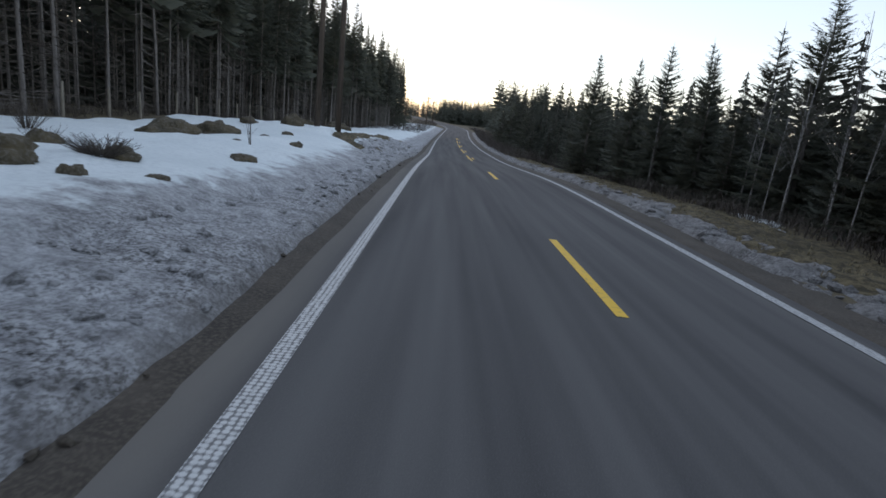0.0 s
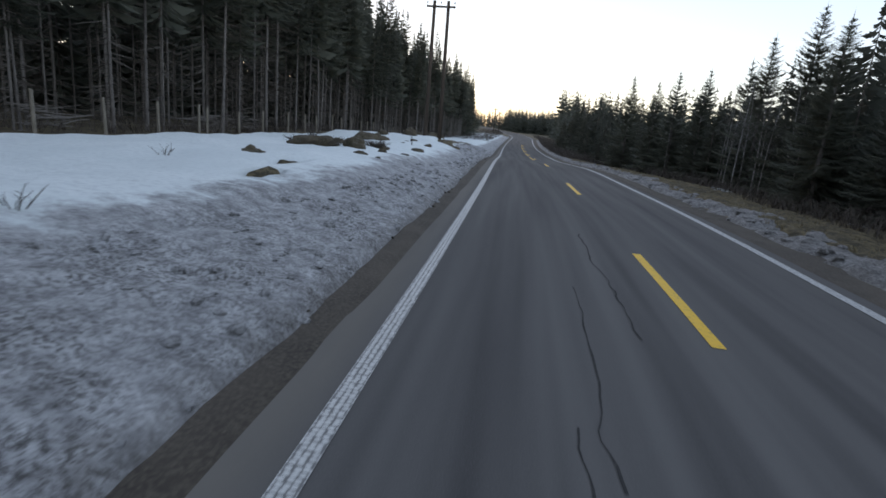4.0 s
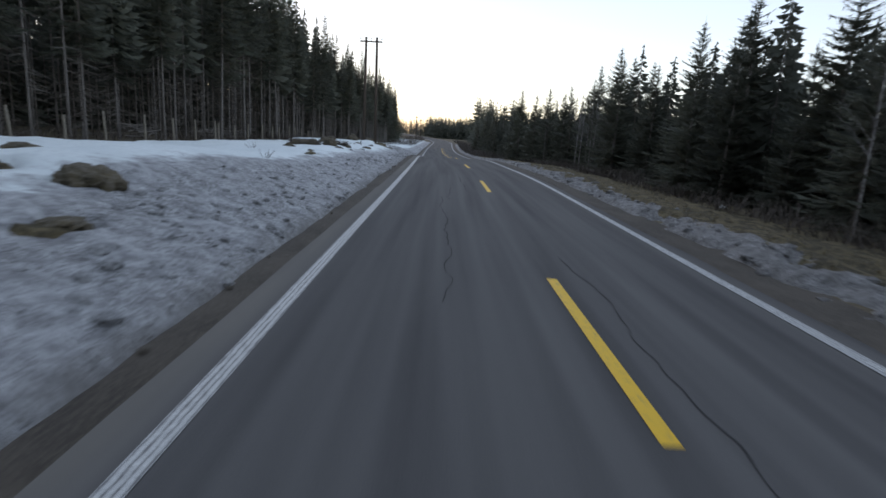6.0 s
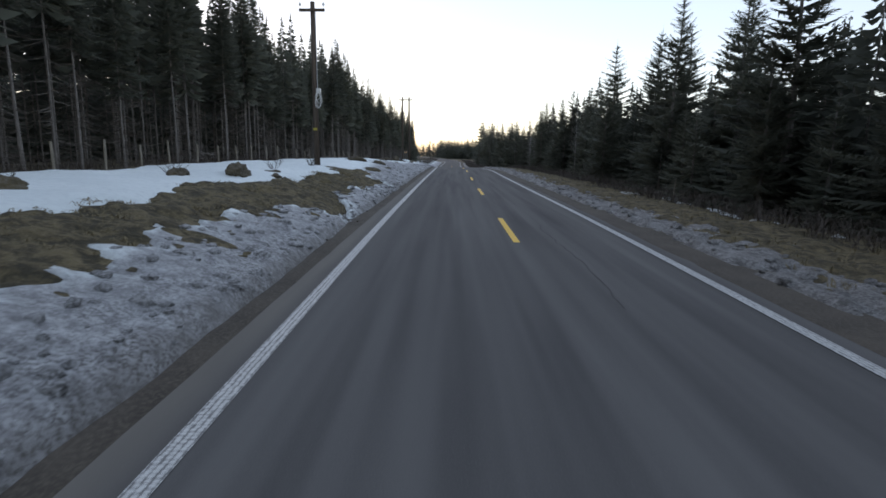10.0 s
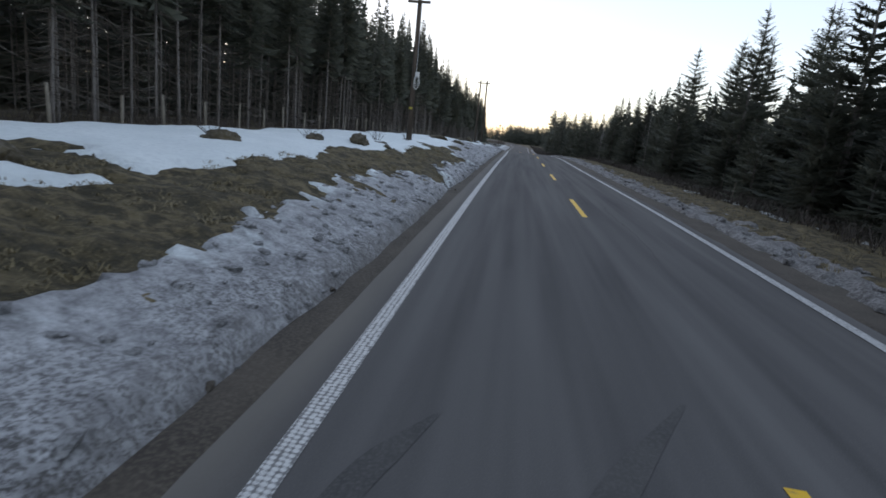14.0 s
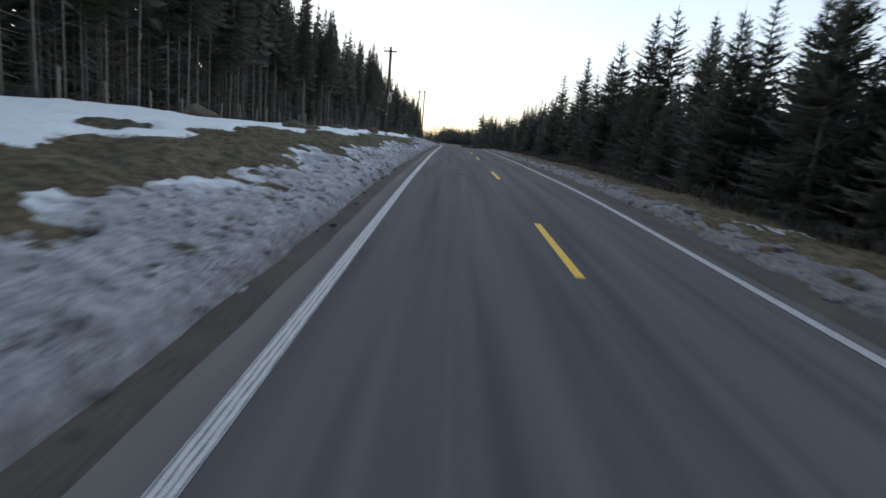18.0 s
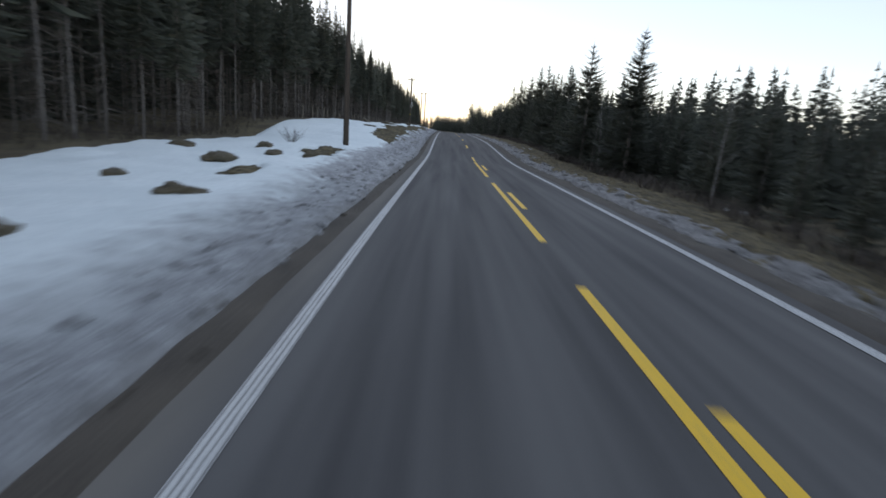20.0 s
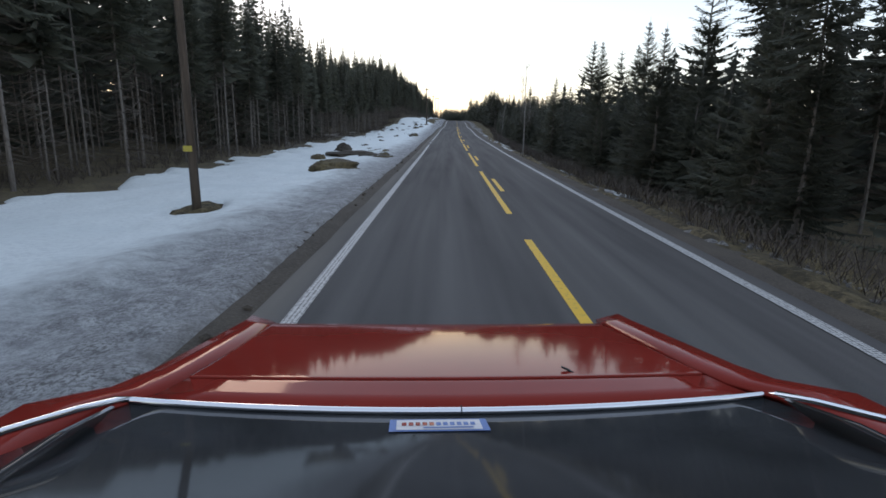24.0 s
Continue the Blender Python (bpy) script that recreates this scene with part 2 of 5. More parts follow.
ROCK = two_scale("mossy_rock", 2.8, 18.0, (0.045, 0.036, 0.02), (0.105, 0.08, 0.045), (0.14, 0.12, 0.095), 0.95, 0.03)
METAL = mat("galvanised_metal", 0.45, 0.9)[0]
METAL.node_tree.nodes["Principled BSDF"].inputs["Base Color"].default_value = (0.55, 0.56, 0.57, 1)
CERAMIC = mat("white_ceramic", 0.3)[0]
CERAMIC.node_tree.nodes["Principled BSDF"].inputs["Base Color"].default_value = (0.62, 0.62, 0.60, 1)
SIGN_Y = two_scale("yellow_plate", 6.0, 30.0, (0.36, 0.29, 0.04), (0.42, 0.34, 0.05), (0.30, 0.25, 0.05), 0.5, 0.002)


# ---- helpers ----
def lattice(x, y, seed):
    h = (x * 374761393 + y * 668265263 + seed * 974634777) & 0x7FFFFFFF
    h = ((h ^ (h >> 13)) * 1274126177) & 0x7FFFFFFF
    return ((h ^ (h >> 16)) & 0xFFFF) / 65535.0


def vnoise(x, y, seed=0):
    """Smooth value noise between 0 and 1."""
    x, y = np.asarray(x, float), np.asarray(y, float)
    xi, yi = np.floor(x).astype(np.int64), np.floor(y).astype(np.int64)
    fx, fy = x - xi, y - yi
    fx, fy = fx * fx * (3 - 2 * fx), fy * fy * (3 - 2 * fy)
    a, b = lattice(xi, yi, seed), lattice(xi + 1, yi, seed)
    c, d = lattice(xi, yi + 1, seed), lattice(xi + 1, yi + 1, seed)
    return (a * (1 - fx) + b * fx) * (1 - fy) + (c * (1 - fx) + d * fx) * fy


def fractal(x, y, seed=0, octaves=4):
    s, amp, tot = 0.0, 1.0, 0.0
    for o in range(octaves):
        s = s + amp * vnoise(x * 2**o, y * 2**o, seed + 7 * o)
        tot, amp = tot + amp, amp * 0.5
    return s / tot


def smooth(a, b, v):
    t = np.clip((np.asarray(v, float) - a) / (b - a), 0, 1)
    return t * t * (3 - 2 * t)


def zr(y):
    """The height of the road's crown along its length."""
    return sum(np.interp(np.asarray(y, float) + d, KY, KZ) for d in (-4, -2, 0, 2, 4)) / 5


def cx(y):
    """The sideways run of the road along its length."""
    y = np.asarray(y, float)
    return sum(np.interp(y + d, KY, KX) for d in (-5, 0, 5)) / 3 - 0.003 * np.clip(y - 138, 0, 60) ** 2 - 0.36 * np.clip(y - 198, 0, None)


LEFT_1 = ((1.9, 0), (2.3, 0.0), (3.1, 0.18), (4.4, 0.40), (6, 0.50), (8, 0.46), (13, 0.36), (20, 0.5), (60, 1.6), (900, 6))
LEFT_G = ((1.9, 0), (2.3, 0.0), (3.2, 0.27), (4.5, 0.62), (6, 0.84), (8, 0.87), (10, 0.82), (13, 0.66), (20, 0.66), (60, 1.6), (900, 6))
LEFT_H = ((1.9, 0), (2.3, 0.0), (3.2, 0.27), (4.5, 0.60), (6, 0.82), (8, 1.0), (10, 1.12), (13, 1.25), (20, 1.3), (60, 1.8), (900, 6))
LEFT_2 = ((1.9, 0), (2.4, -0.03), (4, -0.08), (6, -0.26), (9, -0.36), (14, -0.3), (20, 0.0), (60, 1.2), (900, 5))
RIGHT_2 = ((4.2, 0), (4.6, -0.05), (5.5, -0.22), (7, -0.55), (9, -0.75), (12, -0.8), (30, -0.5), (60, 0), (900, 4))
RIGHT = ((4.2, 0), (4.7, -0.04), (5.5, -0.02), (7, -0.08), (9, -0.2), (12, -0.25), (30, -0.1), (60, 0), (900, 4))


def along(profile, w):
    return np.interp(w, [p[0] for p in profile], [p[1] for p in profile])


def grassy_at(y):
    """Where the bank's upper slope has melted bare."""
    return np.clip(smooth(-82, -74, y) * (1 - smooth(-27, -24.5, y)) + smooth(20, 25, y) * (1 - smooth(40, 46, y)), 0, 1)


def rise_at(y):
    """Where the bank stands higher above the road."""
    return np.clip(smooth(-82, -74, y) * (1 - smooth(-12, -4, y)) + smooth(20, 25, y) * (1 - smooth(40, 46, y)), 0, 1)


def ground_h(u, y):
    """Ground height at u metres to the right of the road's line and y along it."""
    u, y = np.broadcast_arrays(np.asarray(u, float), np.asarray(y, float))
    first = smooth(-112, -92, y)
    g = rise_at(y)
    left = (along(LEFT_1, -u) * (1 - g) + (along(LEFT_G, -u) * smooth(-60, -52, y) + along(LEFT_H, -u) * (1 - smooth(-60, -52, y))) * g) * first + along(LEFT_2, -u) * (1 - first)
    right = along(RIGHT, u) * first + along(RIGHT_2, u) * (1 - first)
    side = np.where(u < 0, left, right)
    rough = np.where((u > 4.6) | (u < -2.2), 1.0, 0.0) * smooth(0, 1.2, np.minimum(np.abs(u + 2.2), np.abs(u - 4.6)))
    side = side + rough * (0.28 * (fractal(u * 0.35, y * 0.3, 3) - 0.5) + 0.10 * (fractal(u * 1.7, y * 1.7, 9, 3) - 0.5))
    return zr(y) + side - 0.006 * np.where((u > -2) & (u < 4.4), np.abs(u - 1.5), 0)


def at(u, y, dz=0.0):
    return Vector((float(u + cx(y)), float(y), float(ground_h(u, y)) + dz))


def mesh_object(name, verts, faces, material, parent=None, label="", smooth_faces=False, uvs=None):
    me = bpy.data.meshes.new(name)
    me.from_pydata([tuple(v) for v in verts], [], faces)
    me.materials.append(material)
    if smooth_faces:
        me.polygons.foreach_set("use_smooth", [True] * len(me.polygons))
    if uvs is not None:
        layer = me.uv_layers.new(name="UVMap")
        idx = np.empty(len(me.loops), dtype=np.int64)
        me.loops.foreach_get("vertex_index", idx)
        layer.data.foreach_set("uv", np.asarray(uvs, float)[idx].ravel())
    me.update()
    ob = new(name, me)
    if parent is not None:
        ob.parent = parent
    if label:
        ob["label"] = label
    return ob


def grid(name, us, ys, height, material, smooth_faces=True, keep=None, plan=None):
    """A sheet over the plan, us across the road and ys along it."""
    U, Y = np.meshgrid(np.asarray(us, float), np.asarray(ys, float))
    Z = height(U, Y)
    V = np.stack([U + cx(Y), Y, Z], -1).reshape(-1, 3)
    n, m = len(us), len(ys)
    i = (np.arange(m - 1)[:, None] * n + np.arange(n - 1)[None]).ravel()
    F = np.stack([i, i + 1, i + n + 1, i + n], -1)
    if keep is not None:
        k = keep(U, Y).ravel()
        F = F[k[F].any(1)]
    return mesh_object(name, V, F.tolist(), material, smooth_faces=smooth_faces, uvs=np.stack(plan(U, Y) if plan else [U, Y], -1).reshape(-1, 2))


def part(name, bm, material, parent=None, label=""):
    me = bpy.data.meshes.new(name)
    bm.to_mesh(me)
    bm.free()
    me.materials.append(material)
    ob = new(name, me)
    if parent is not None:
        ob.parent = parent
    if label:
        ob["label"] = label
    return ob


def tube(points, radii, sides=8, cap=True):
    """Vertices and faces of a tapered tube along points."""
    pts = [Vector(p) for p in points]
    verts, faces = [], []
    for i, p in enumerate(pts):
        d = (pts[min(i + 1, len(pts) - 1)] - pts[max(i - 1, 0)]).normalized()
        a = d.orthogonal().normalized() if abs(d.z) < 0.9 else Vector((1, 0, 0)) - d * d.x
        a.normalize()
        b = d.cross(a)
        for k in range(sides):
            t = 2 * math.pi * k / sides
            verts.append(p + radii[i] * (math.cos(t) * a + math.sin(t) * b))
    for i in range(len(pts) - 1):
        for k in range(sides):
            q = (k + 1) % sides
            faces.append((i * sides + k, i * sides + q, (i + 1) * sides + q, (i + 1) * sides + k))
    if cap:
        faces.append(tuple(range(sides))[::-1])
        faces.append(tuple(range((len(pts) - 1) * sides, len(pts) * sides)))
    return verts, faces


def merge(*pieces):
    V, F = [], []
    for v, f in pieces:
        k = len(V)
        V += list(v)
        F += [tuple(i + k for i in q) for q in f]
    return V, F


def box(x0, x1, y0, y1, z0, z1):
    v = [Vector((x, y, z)) for z in (z0, z1) for y in (y0, y1) for x in (x0, x1)]
    return v, [(0, 2, 3, 1), (4, 5, 7, 6), (0, 1, 5, 4), (2, 6, 7, 3), (0, 4, 6, 2), (1, 3, 7, 5)]


# ---- ground, road and snow ----
def spread(*runs):
    out = []
    for a, b, step in runs:
        out += list(np.arange(a, b - 1e-6, step))
    return out + [runs[-1][1]]


ground = grid("ground", spread((-900, -100, 100), (-100, -20, 8), (-20, -14, 1), (-14, -2, 0.4), (-2, -1.7, 0.15), (-1.7, 4.0, 5.7), (4.0, 4.8, 0.2), (4.8, 12, 0.4), (12, 20, 1), (20, 100, 8), (100, 900, 100)),
              spread((-900, -240, 60), (-240, 70, 0.9), (70, 160, 3), (160, 400, 12), (400, 2000, 100)),
              lambda u, y: ground_h(u, y) - np.where((u > -1.87) & (u < 4.5), 0.12, 0.015), SOIL)
tagged(ground, "brown verge soil and forest floor under thin snow", "ground", kind="structure")

road = grid("road", [-1.9, -1.0, 0.5, 1.5, 2.5, 3.5, 4.25], spread((-260, 70, 2), (70, 420, 4)), ground_h, ASPHALT)
tagged(road, "worn grey asphalt two-lane country road with wheel tracks", "road", kind="structure")
for side, us in (("left", [-2.6, -2.3, -2.05, -1.88, -1.8]), ("right", [4.12, 4.22, 4.4, 4.7, 5.1])):
    shoulder = grid("shoulder", us, spread((-260, 70, 1), (70, 300, 4)), lambda u, y: ground_h(u, y) + 0.008 + 0.03 * (vnoise(u * 5, y * 5, 2) - 0.5) - np.where((u > -1.87) & (u < 4.2), 0.06, 0), GRAVEL)
    tagged(shoulder, "dark damp gravel shoulder beside the asphalt", "shoulder", kind="structure")


def stripe(name, u, y0, y1, width, material, step=2.0):
    ys = np.linspace(y0, y1, max(2, int((y1 - y0) / step) + 1))
    return grid(name, [u - width / 2, u + width / 2], ys, lambda U, Y: ground_h(U, Y) + 0.006, material, False)


for u, y0, y1 in ((-1.45, -255, -165.2), (-1.45, -163.2, -160.4), (-1.45, -156.8, 330), (3.88, -255, 330)):
    tagged(stripe("edge_line", u, y0, y1, 0.16, WHITE), "white profiled edge line painted on asphalt", "road marking", kind="structure")
DASH_ENDS = [23.0, 9.0, -2.7, -16.3, -27.5, -38.9, -53.2, -65.8, -78.6]
for end in DASH_ENDS:
    tagged(stripe("lane_dash", 1.5, end - 3.75, end, 0.13, YELLOW, 1), "yellow centre dash painted on asphalt", "road marking", "centre dashes", "structure")
for k in range(9):
    gap = -201 + 13.3 * k
    if gap < -92:
        tagged(stripe("lane_dash", 1.46, gap + 0.9, gap + 11.5, 0.13, YELLOW), "long yellow warning dash painted on asphalt", "road marking", "long centre dashes", "structure")
        tagged(stripe("lane_dash", 1.72, gap + 5.0, gap + 8.6, 0.13, YELLOW), "yellow dash beside the warning line", "road marking", "short second dashes", "structure")
tagged(stripe("lane_dash", 1.46, -224, -202.8, 0.13, YELLOW), "long yellow warning dash painted on asphalt", "road marking", "long centre dashes", "structure")
for k in range(5):
    y = 36 + 13 * k
    tagged(stripe("lane_dash", 1.5, y, y + 9, 0.13, YELLOW), "long yellow warning dash painted on asphalt", "road marking", "long centre dashes", "structure")
    tagged(stripe("lane_dash", 1.78, y + 3, y + 6, 0.13, YELLOW), "yellow dash beside the warning line", "road marking", "short second dashes", "structure")


BARE_Y = (-72, -71.4, -70.6, -69.8, -68.7, -67.4, -65.8, -65, -63, -61.4, -60.7, -60.2, -59.5, -57.4, -56.9, -56.6, -55.9, -55.5, -54.6, -53.4, -52.3, -50.9, -49.8, -47.6, -45.5, -43, -42.4, -41.5, -40.9, -40.6, -39.2, -38.4, -37.4, -34.8, -32.7, -31.6, -31.1, -30.4, -29.5, -29, -28.3, -26.7, -25)
BARE_W = (4.2, 4.15, 4.45, 4.2, 4.0, 3.73, 4.14, 3.7, 4.2, 4.1, 3.3, 3.1, 3.5, 4.1, 3.65, 4.2, 3.65, 4.15, 3.95, 3.8, 3.55, 3.45, 3.7, 3.75, 3.85, 3.8, 3.5, 3.65, 3.2, 2.5, 2.5, 2.95, 3.3, 3.2, 2.75, 2.8, 3.15, 2.4, 2.4, 2.9, 3.8, 3.5, 4.4)
SNOW_Y = (-70, -68.5, -66.6, -66.2, -63.3, -58.6, -57.6, -57.2, -56, -54.6, -53.9, -53.4, -52.7, -51.6, -50.2, -49.6, -49.2, -48, -46.7, -45.6, -42.7, -41.6, -40, -39.3, -38, -36.6, -34.7, -32, -31, -30.4, -28.7, -26.9, -26, -24.5, -20, 20)
SNOW_W = (5.7, 5.7, 6.3, 5.8, 5.6, 6.4, 6.7, 5.4, 5.3, 5.5, 6.7, 5.7, 5.4, 5.1, 4.85, 6.0, 5.3, 4.8, 5.1, 4.6, 4.9, 5.4, 5.2, 4.6, 4.5, 4.0, 4.3, 4.5, 3.8, 3.8, 4.5, 5.7, 4.5, 4.4, 5.2, 5.2)
PLAIN_Y = (-26, -20, -14, -10, -5, 0, 3, 6, 8, 12, 20, 40)
PLAIN_W = (4.4, 4.7, 5.5, 5.1, 4.9, 4.5, 4.35, 4.5, 4.25, 3.95, 4.0, 4.2)
SLUSH_Y = (-210, -203, -200, -195, -189, -175, -168, -158, -145, -134, -116)
SLUSH_W = (5.0, 4.8, 4.4, 4.4, 4.0, 4.3, 3.8, 3.8, 4.2, 4.5, 4.4)
# spots where turf or soil has melted out of the snow: across, along, and their half sizes
SPOTS = ((-5.05, -131.5, 0.32, 1.8), (-4.05, -25.9, 0.55, 1.0), (-4.15, -22.7, 0.42, 1.3), (-3.95, -17.4, 0.22, 0.6), (-4.85, -15.3, 0.35, 0.6), (-4.95, -2.1, 0.15, 0.6), (-4.83, -174.4, 0.38, 2.5), (-3.8, -176.6, 0.22, 1.6),
         (-5.5, -179.2, 1.1, 1.3), (-4.2, -181.0, 0.9, 1.2), (-3.3, -182.3, 0.5, 0.8), (-5.58, -199.8, 0.55, 0.8), (-6.07, -119.5, 0.3, 0.5), (-5.85, -136.9, 0.3, 0.8), (-5.1, -94.5, 0.6, 2.5), (-5.73, -101.3, 0.35, 1.2), (-6.2, -16.0, 0.4, 1.0), (-5.32, -0.1, 0.2, 0.75), (-3.71, -130.1, 0.12, 0.3),
         (-6.6, -50.2, 0.9, 0.9), (-7.6, -49.0, 0.7, 0.5), (-5.9, -54.2, 0.5, 0.5), (-7.3, -64.9, 0.7, 1.0), (-6.2, -62.6, 0.5, 1.2), (-4.6, -30.1, 0.35, 0.7), (-5.7, -29.2, 0.4, 0.8), (-4.3, -70.5, 0.25, 0.35), (-3.7, -71.8, 0.3, 0.35))


def melted(u, y):
    m = np.zeros(np.broadcast(u, y).shape)
    rag = 2.6 * (fractal(u * 2.8, y * 2.2, 91) - 0.5)
    for a, c, ru, ry in SPOTS:
        m = np.maximum(m, 1 - smooth(0.7, 1.2, ((u - a) / ru) ** 2 + ((y - c) / ry) ** 2 + rag))
    return m


def snow_edge(u, y):
    """Where the field's snow begins above the bare slope."""
    return np.interp(y, SNOW_Y, SNOW_W) + 0.55 * (fractal(y * 1.8, u * 0.8, 42) - 0.5) + 0.35 * (fractal(y * 5.0, u * 3.0, 48, 3) - 0.5)


def bank_edge(y):
    """How far up the bank the ploughed snow reaches."""
    first, grassy = smooth(-112, -92, y), grassy_at(y)
    wave = fractal(y * 0.35, y * 0.0 + 7, 31) - 0.5
    jag = fractal(y * 1.6, y * 0.0 + 3, 37) - 0.5
    plain = np.interp(y, PLAIN_Y, PLAIN_W) + 0.25 * wave
    bare = np.interp(y, BARE_Y, BARE_W) + 0.35 * jag
    second = np.interp(y, SLUSH_Y, SLUSH_W) + 0.3 * wave
    return (plain * (1 - grassy) + bare * grassy) * first + second * (1 - first)


def bank_left(u, y):
    """Ploughed snow beside the road: a lumpy ridge that thins to nothing at its edges."""
    w = -u
    first = smooth(-112, -92, y)
    wob = 0.5 * (fractal(y * 0.25, y * 0 + 3, 21) - 0.5)
    grassy = grassy_at(y)
    top = bank_edge(y) + (0.8 + 0.2 * grassy) * (fractal(u * 2.2, y * 2.6, 23) - 0.5)
    t = smooth(2.0 + wob * 0.4, 2.35 + wob * 0.4, w) * (1 - smooth(top - 1.3 + 1.1 * grassy * first + 0.8 * (1 - first), top, w))
    lumps = 0.24 * fractal(u * 0.9, y * 0.7, 5) + 0.30 * fractal(u * 2.8, y * 2.8, 6, 4)
    thick = (0.03 + 0.40 * lumps + 0.06 * grassy) * first + (0.02 + 0.22 * lumps) * (1 - first)
    return ground_h(u, y) - 0.12 + t * (0.12 + thick) - 0.45 * melted(u, y)


def snow_plan(u, y):
    """How far below the reach of the plough's dirt a spot lies, and how far from the road's line."""
    return [bank_edge(y) + u, -u]


for ys, cover, words in ((spread((-225, -101, 0.16)), GREY_SNOW, "grey slushy snow bank along the asphalt"), (spread((-101, 55, 0.16), (55, 138, 0.6)), DIRTY, "dirty grey ploughed snow bank speckled with road grit")):
    bank = grid("snow_bank", spread((-7.2, -1.9, 0.09)), ys, bank_left, cover, keep=lambda u, y: bank_left(u, y) > ground_h(u, y) - 0.02, plan=snow_plan)
    tagged(bank, words, "snow bank", kind="structure")


def field_left(u, y):
    w = -u
    first = smooth(-112, -92, y)
    grassy = grassy_at(y)
    tops = snow_edge(u, y)
    near = (bank_edge(y) - 1.5 + 0.9 * (fractal(u * 1.8, y * 1.8, 45) - 0.5)) * (1 - grassy) + tops * grassy
    far = 12.6 * first + 11.2 * (1 - first) + 1.2 * (fractal(y * 0.2, y * 0, 43) - 0.5) + (1 - first) * 4.5 * (fractal(y * 0.5, u * 0.5, 44) - 0.5)
    t = smooth(near - 0.25 - 0.5 * (1 - grassy), near + 0.5 + 0.5 * (1 - grassy), w) * (1 - smooth(far - 0.6, far + 0.4, w)) * smooth(2.2, 2.7, w + 0.3 * (fractal(y * 0.9, u * 0.9, 46) - 0.5))
    bare = smooth(0.60, 0.68, fractal(u * 0.8 + 5, y * 0.6, 51)) * (0.25 + 0.55 * grassy) * (1 - smooth(near + 0.3, near + 1.4, w))
    return ground_h(u, y) - 0.15 + t * (0.25 + 0.12 * fractal(u * 0.5, y * 0.5, 53)) - 0.35 * bare - 0.45 * melted(u, y)


for ys, cover in ((spread((-225, -101, 0.3)), GREY_SNOW), (spread((-101, 90, 0.3), (90, 138, 0.8)), DIRTY)):
    snow = grid("snow_field", spread((-14.6, -1.9, 0.14)), ys, field_left, cover, keep=lambda u, y: field_left(u, y) > ground_h(u, y) - 0.02, plan=snow_plan)
    tagged(snow, "clean white snow lying on the field beside the road", "snow", kind="structure")


def strip_right(u, y):
    wob = fractal(y * 0.5, y * 0, 61) - 0.5
    first = smooth(-135, -105, y)
    wide = 5.1 + 1.45 * first + 1.0 * wob + 0.7 * (fractal(y * 1.7, y * 0, 62) - 0.5)
    t = smooth(4.75, 5.0, u) * (1 - smooth(wide - 0.4, wide, u))
    holes = smooth(0.52, 0.66, fractal(u * 1.6, y * 1.1, 63))
    return ground_h(u, y) - 0.1 + t * (0.115 + 0.20 * fractal(u * 3.0, y * 2.4, 65)) * (0.5 + 0.5 * first) - 0.14 * holes


strip = grid("snow_strip", spread((4.6, 7.2, 0.10)), spread((-225, 60, 0.18), (60, 138, 0.6)), strip_right, CRUST, keep=lambda u, y: strip_right(u, y) > ground_h(u, y) - 0.02)
tagged(strip, "thin grey crusted snow along the verge", "snow", kind="structure")


def turf_h(u, y):
    """Matted dead grass lying a hand above the soil."""
    return ground_h(u, y) + 0.0 + 0.16 * fractal(u * 1.8, y * 1.4, 81) + 0.13 * fractal(u * 3.6, y * 3.6, 83, 3)


def left_turf(u, y):
    keep = smooth(2.3, 2.7, -u) * (1 - smooth(0.1, 0.6, -u - snow_edge(u, y))) * smooth(0.3, 0.7, grassy_at(y))
    return turf_h(u, y) - 0.3 * (1 - np.maximum(keep, melted(u, y)))


def right_turf(u, y):
    edge = np.interp(y, [-210, -175, -165, -150, -140, -128, -115, -92, 30, 60], [5.4, 5.2, 5.1, 5.2, 6.0, 6.8, 7.3, 9.0, 9.0, 8.0])
    return turf_h(u, y) - 0.04 - 0.3 * (1 - smooth(5.4 - 0.9 * (1 - smooth(-150, -125, y)), 5.9 - 0.9 * (1 - smooth(-150, -125, y)), u) * (1 - smooth(edge - 0.5, edge + 0.9, u + 1.2 * (fractal(u * 0.7, y * 0.7, 85) - 0.5))))


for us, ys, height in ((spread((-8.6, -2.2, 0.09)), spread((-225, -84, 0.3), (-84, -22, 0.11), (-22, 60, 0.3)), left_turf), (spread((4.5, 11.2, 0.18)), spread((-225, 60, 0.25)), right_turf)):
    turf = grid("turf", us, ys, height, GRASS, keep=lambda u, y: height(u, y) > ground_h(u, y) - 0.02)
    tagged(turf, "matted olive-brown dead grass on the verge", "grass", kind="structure")


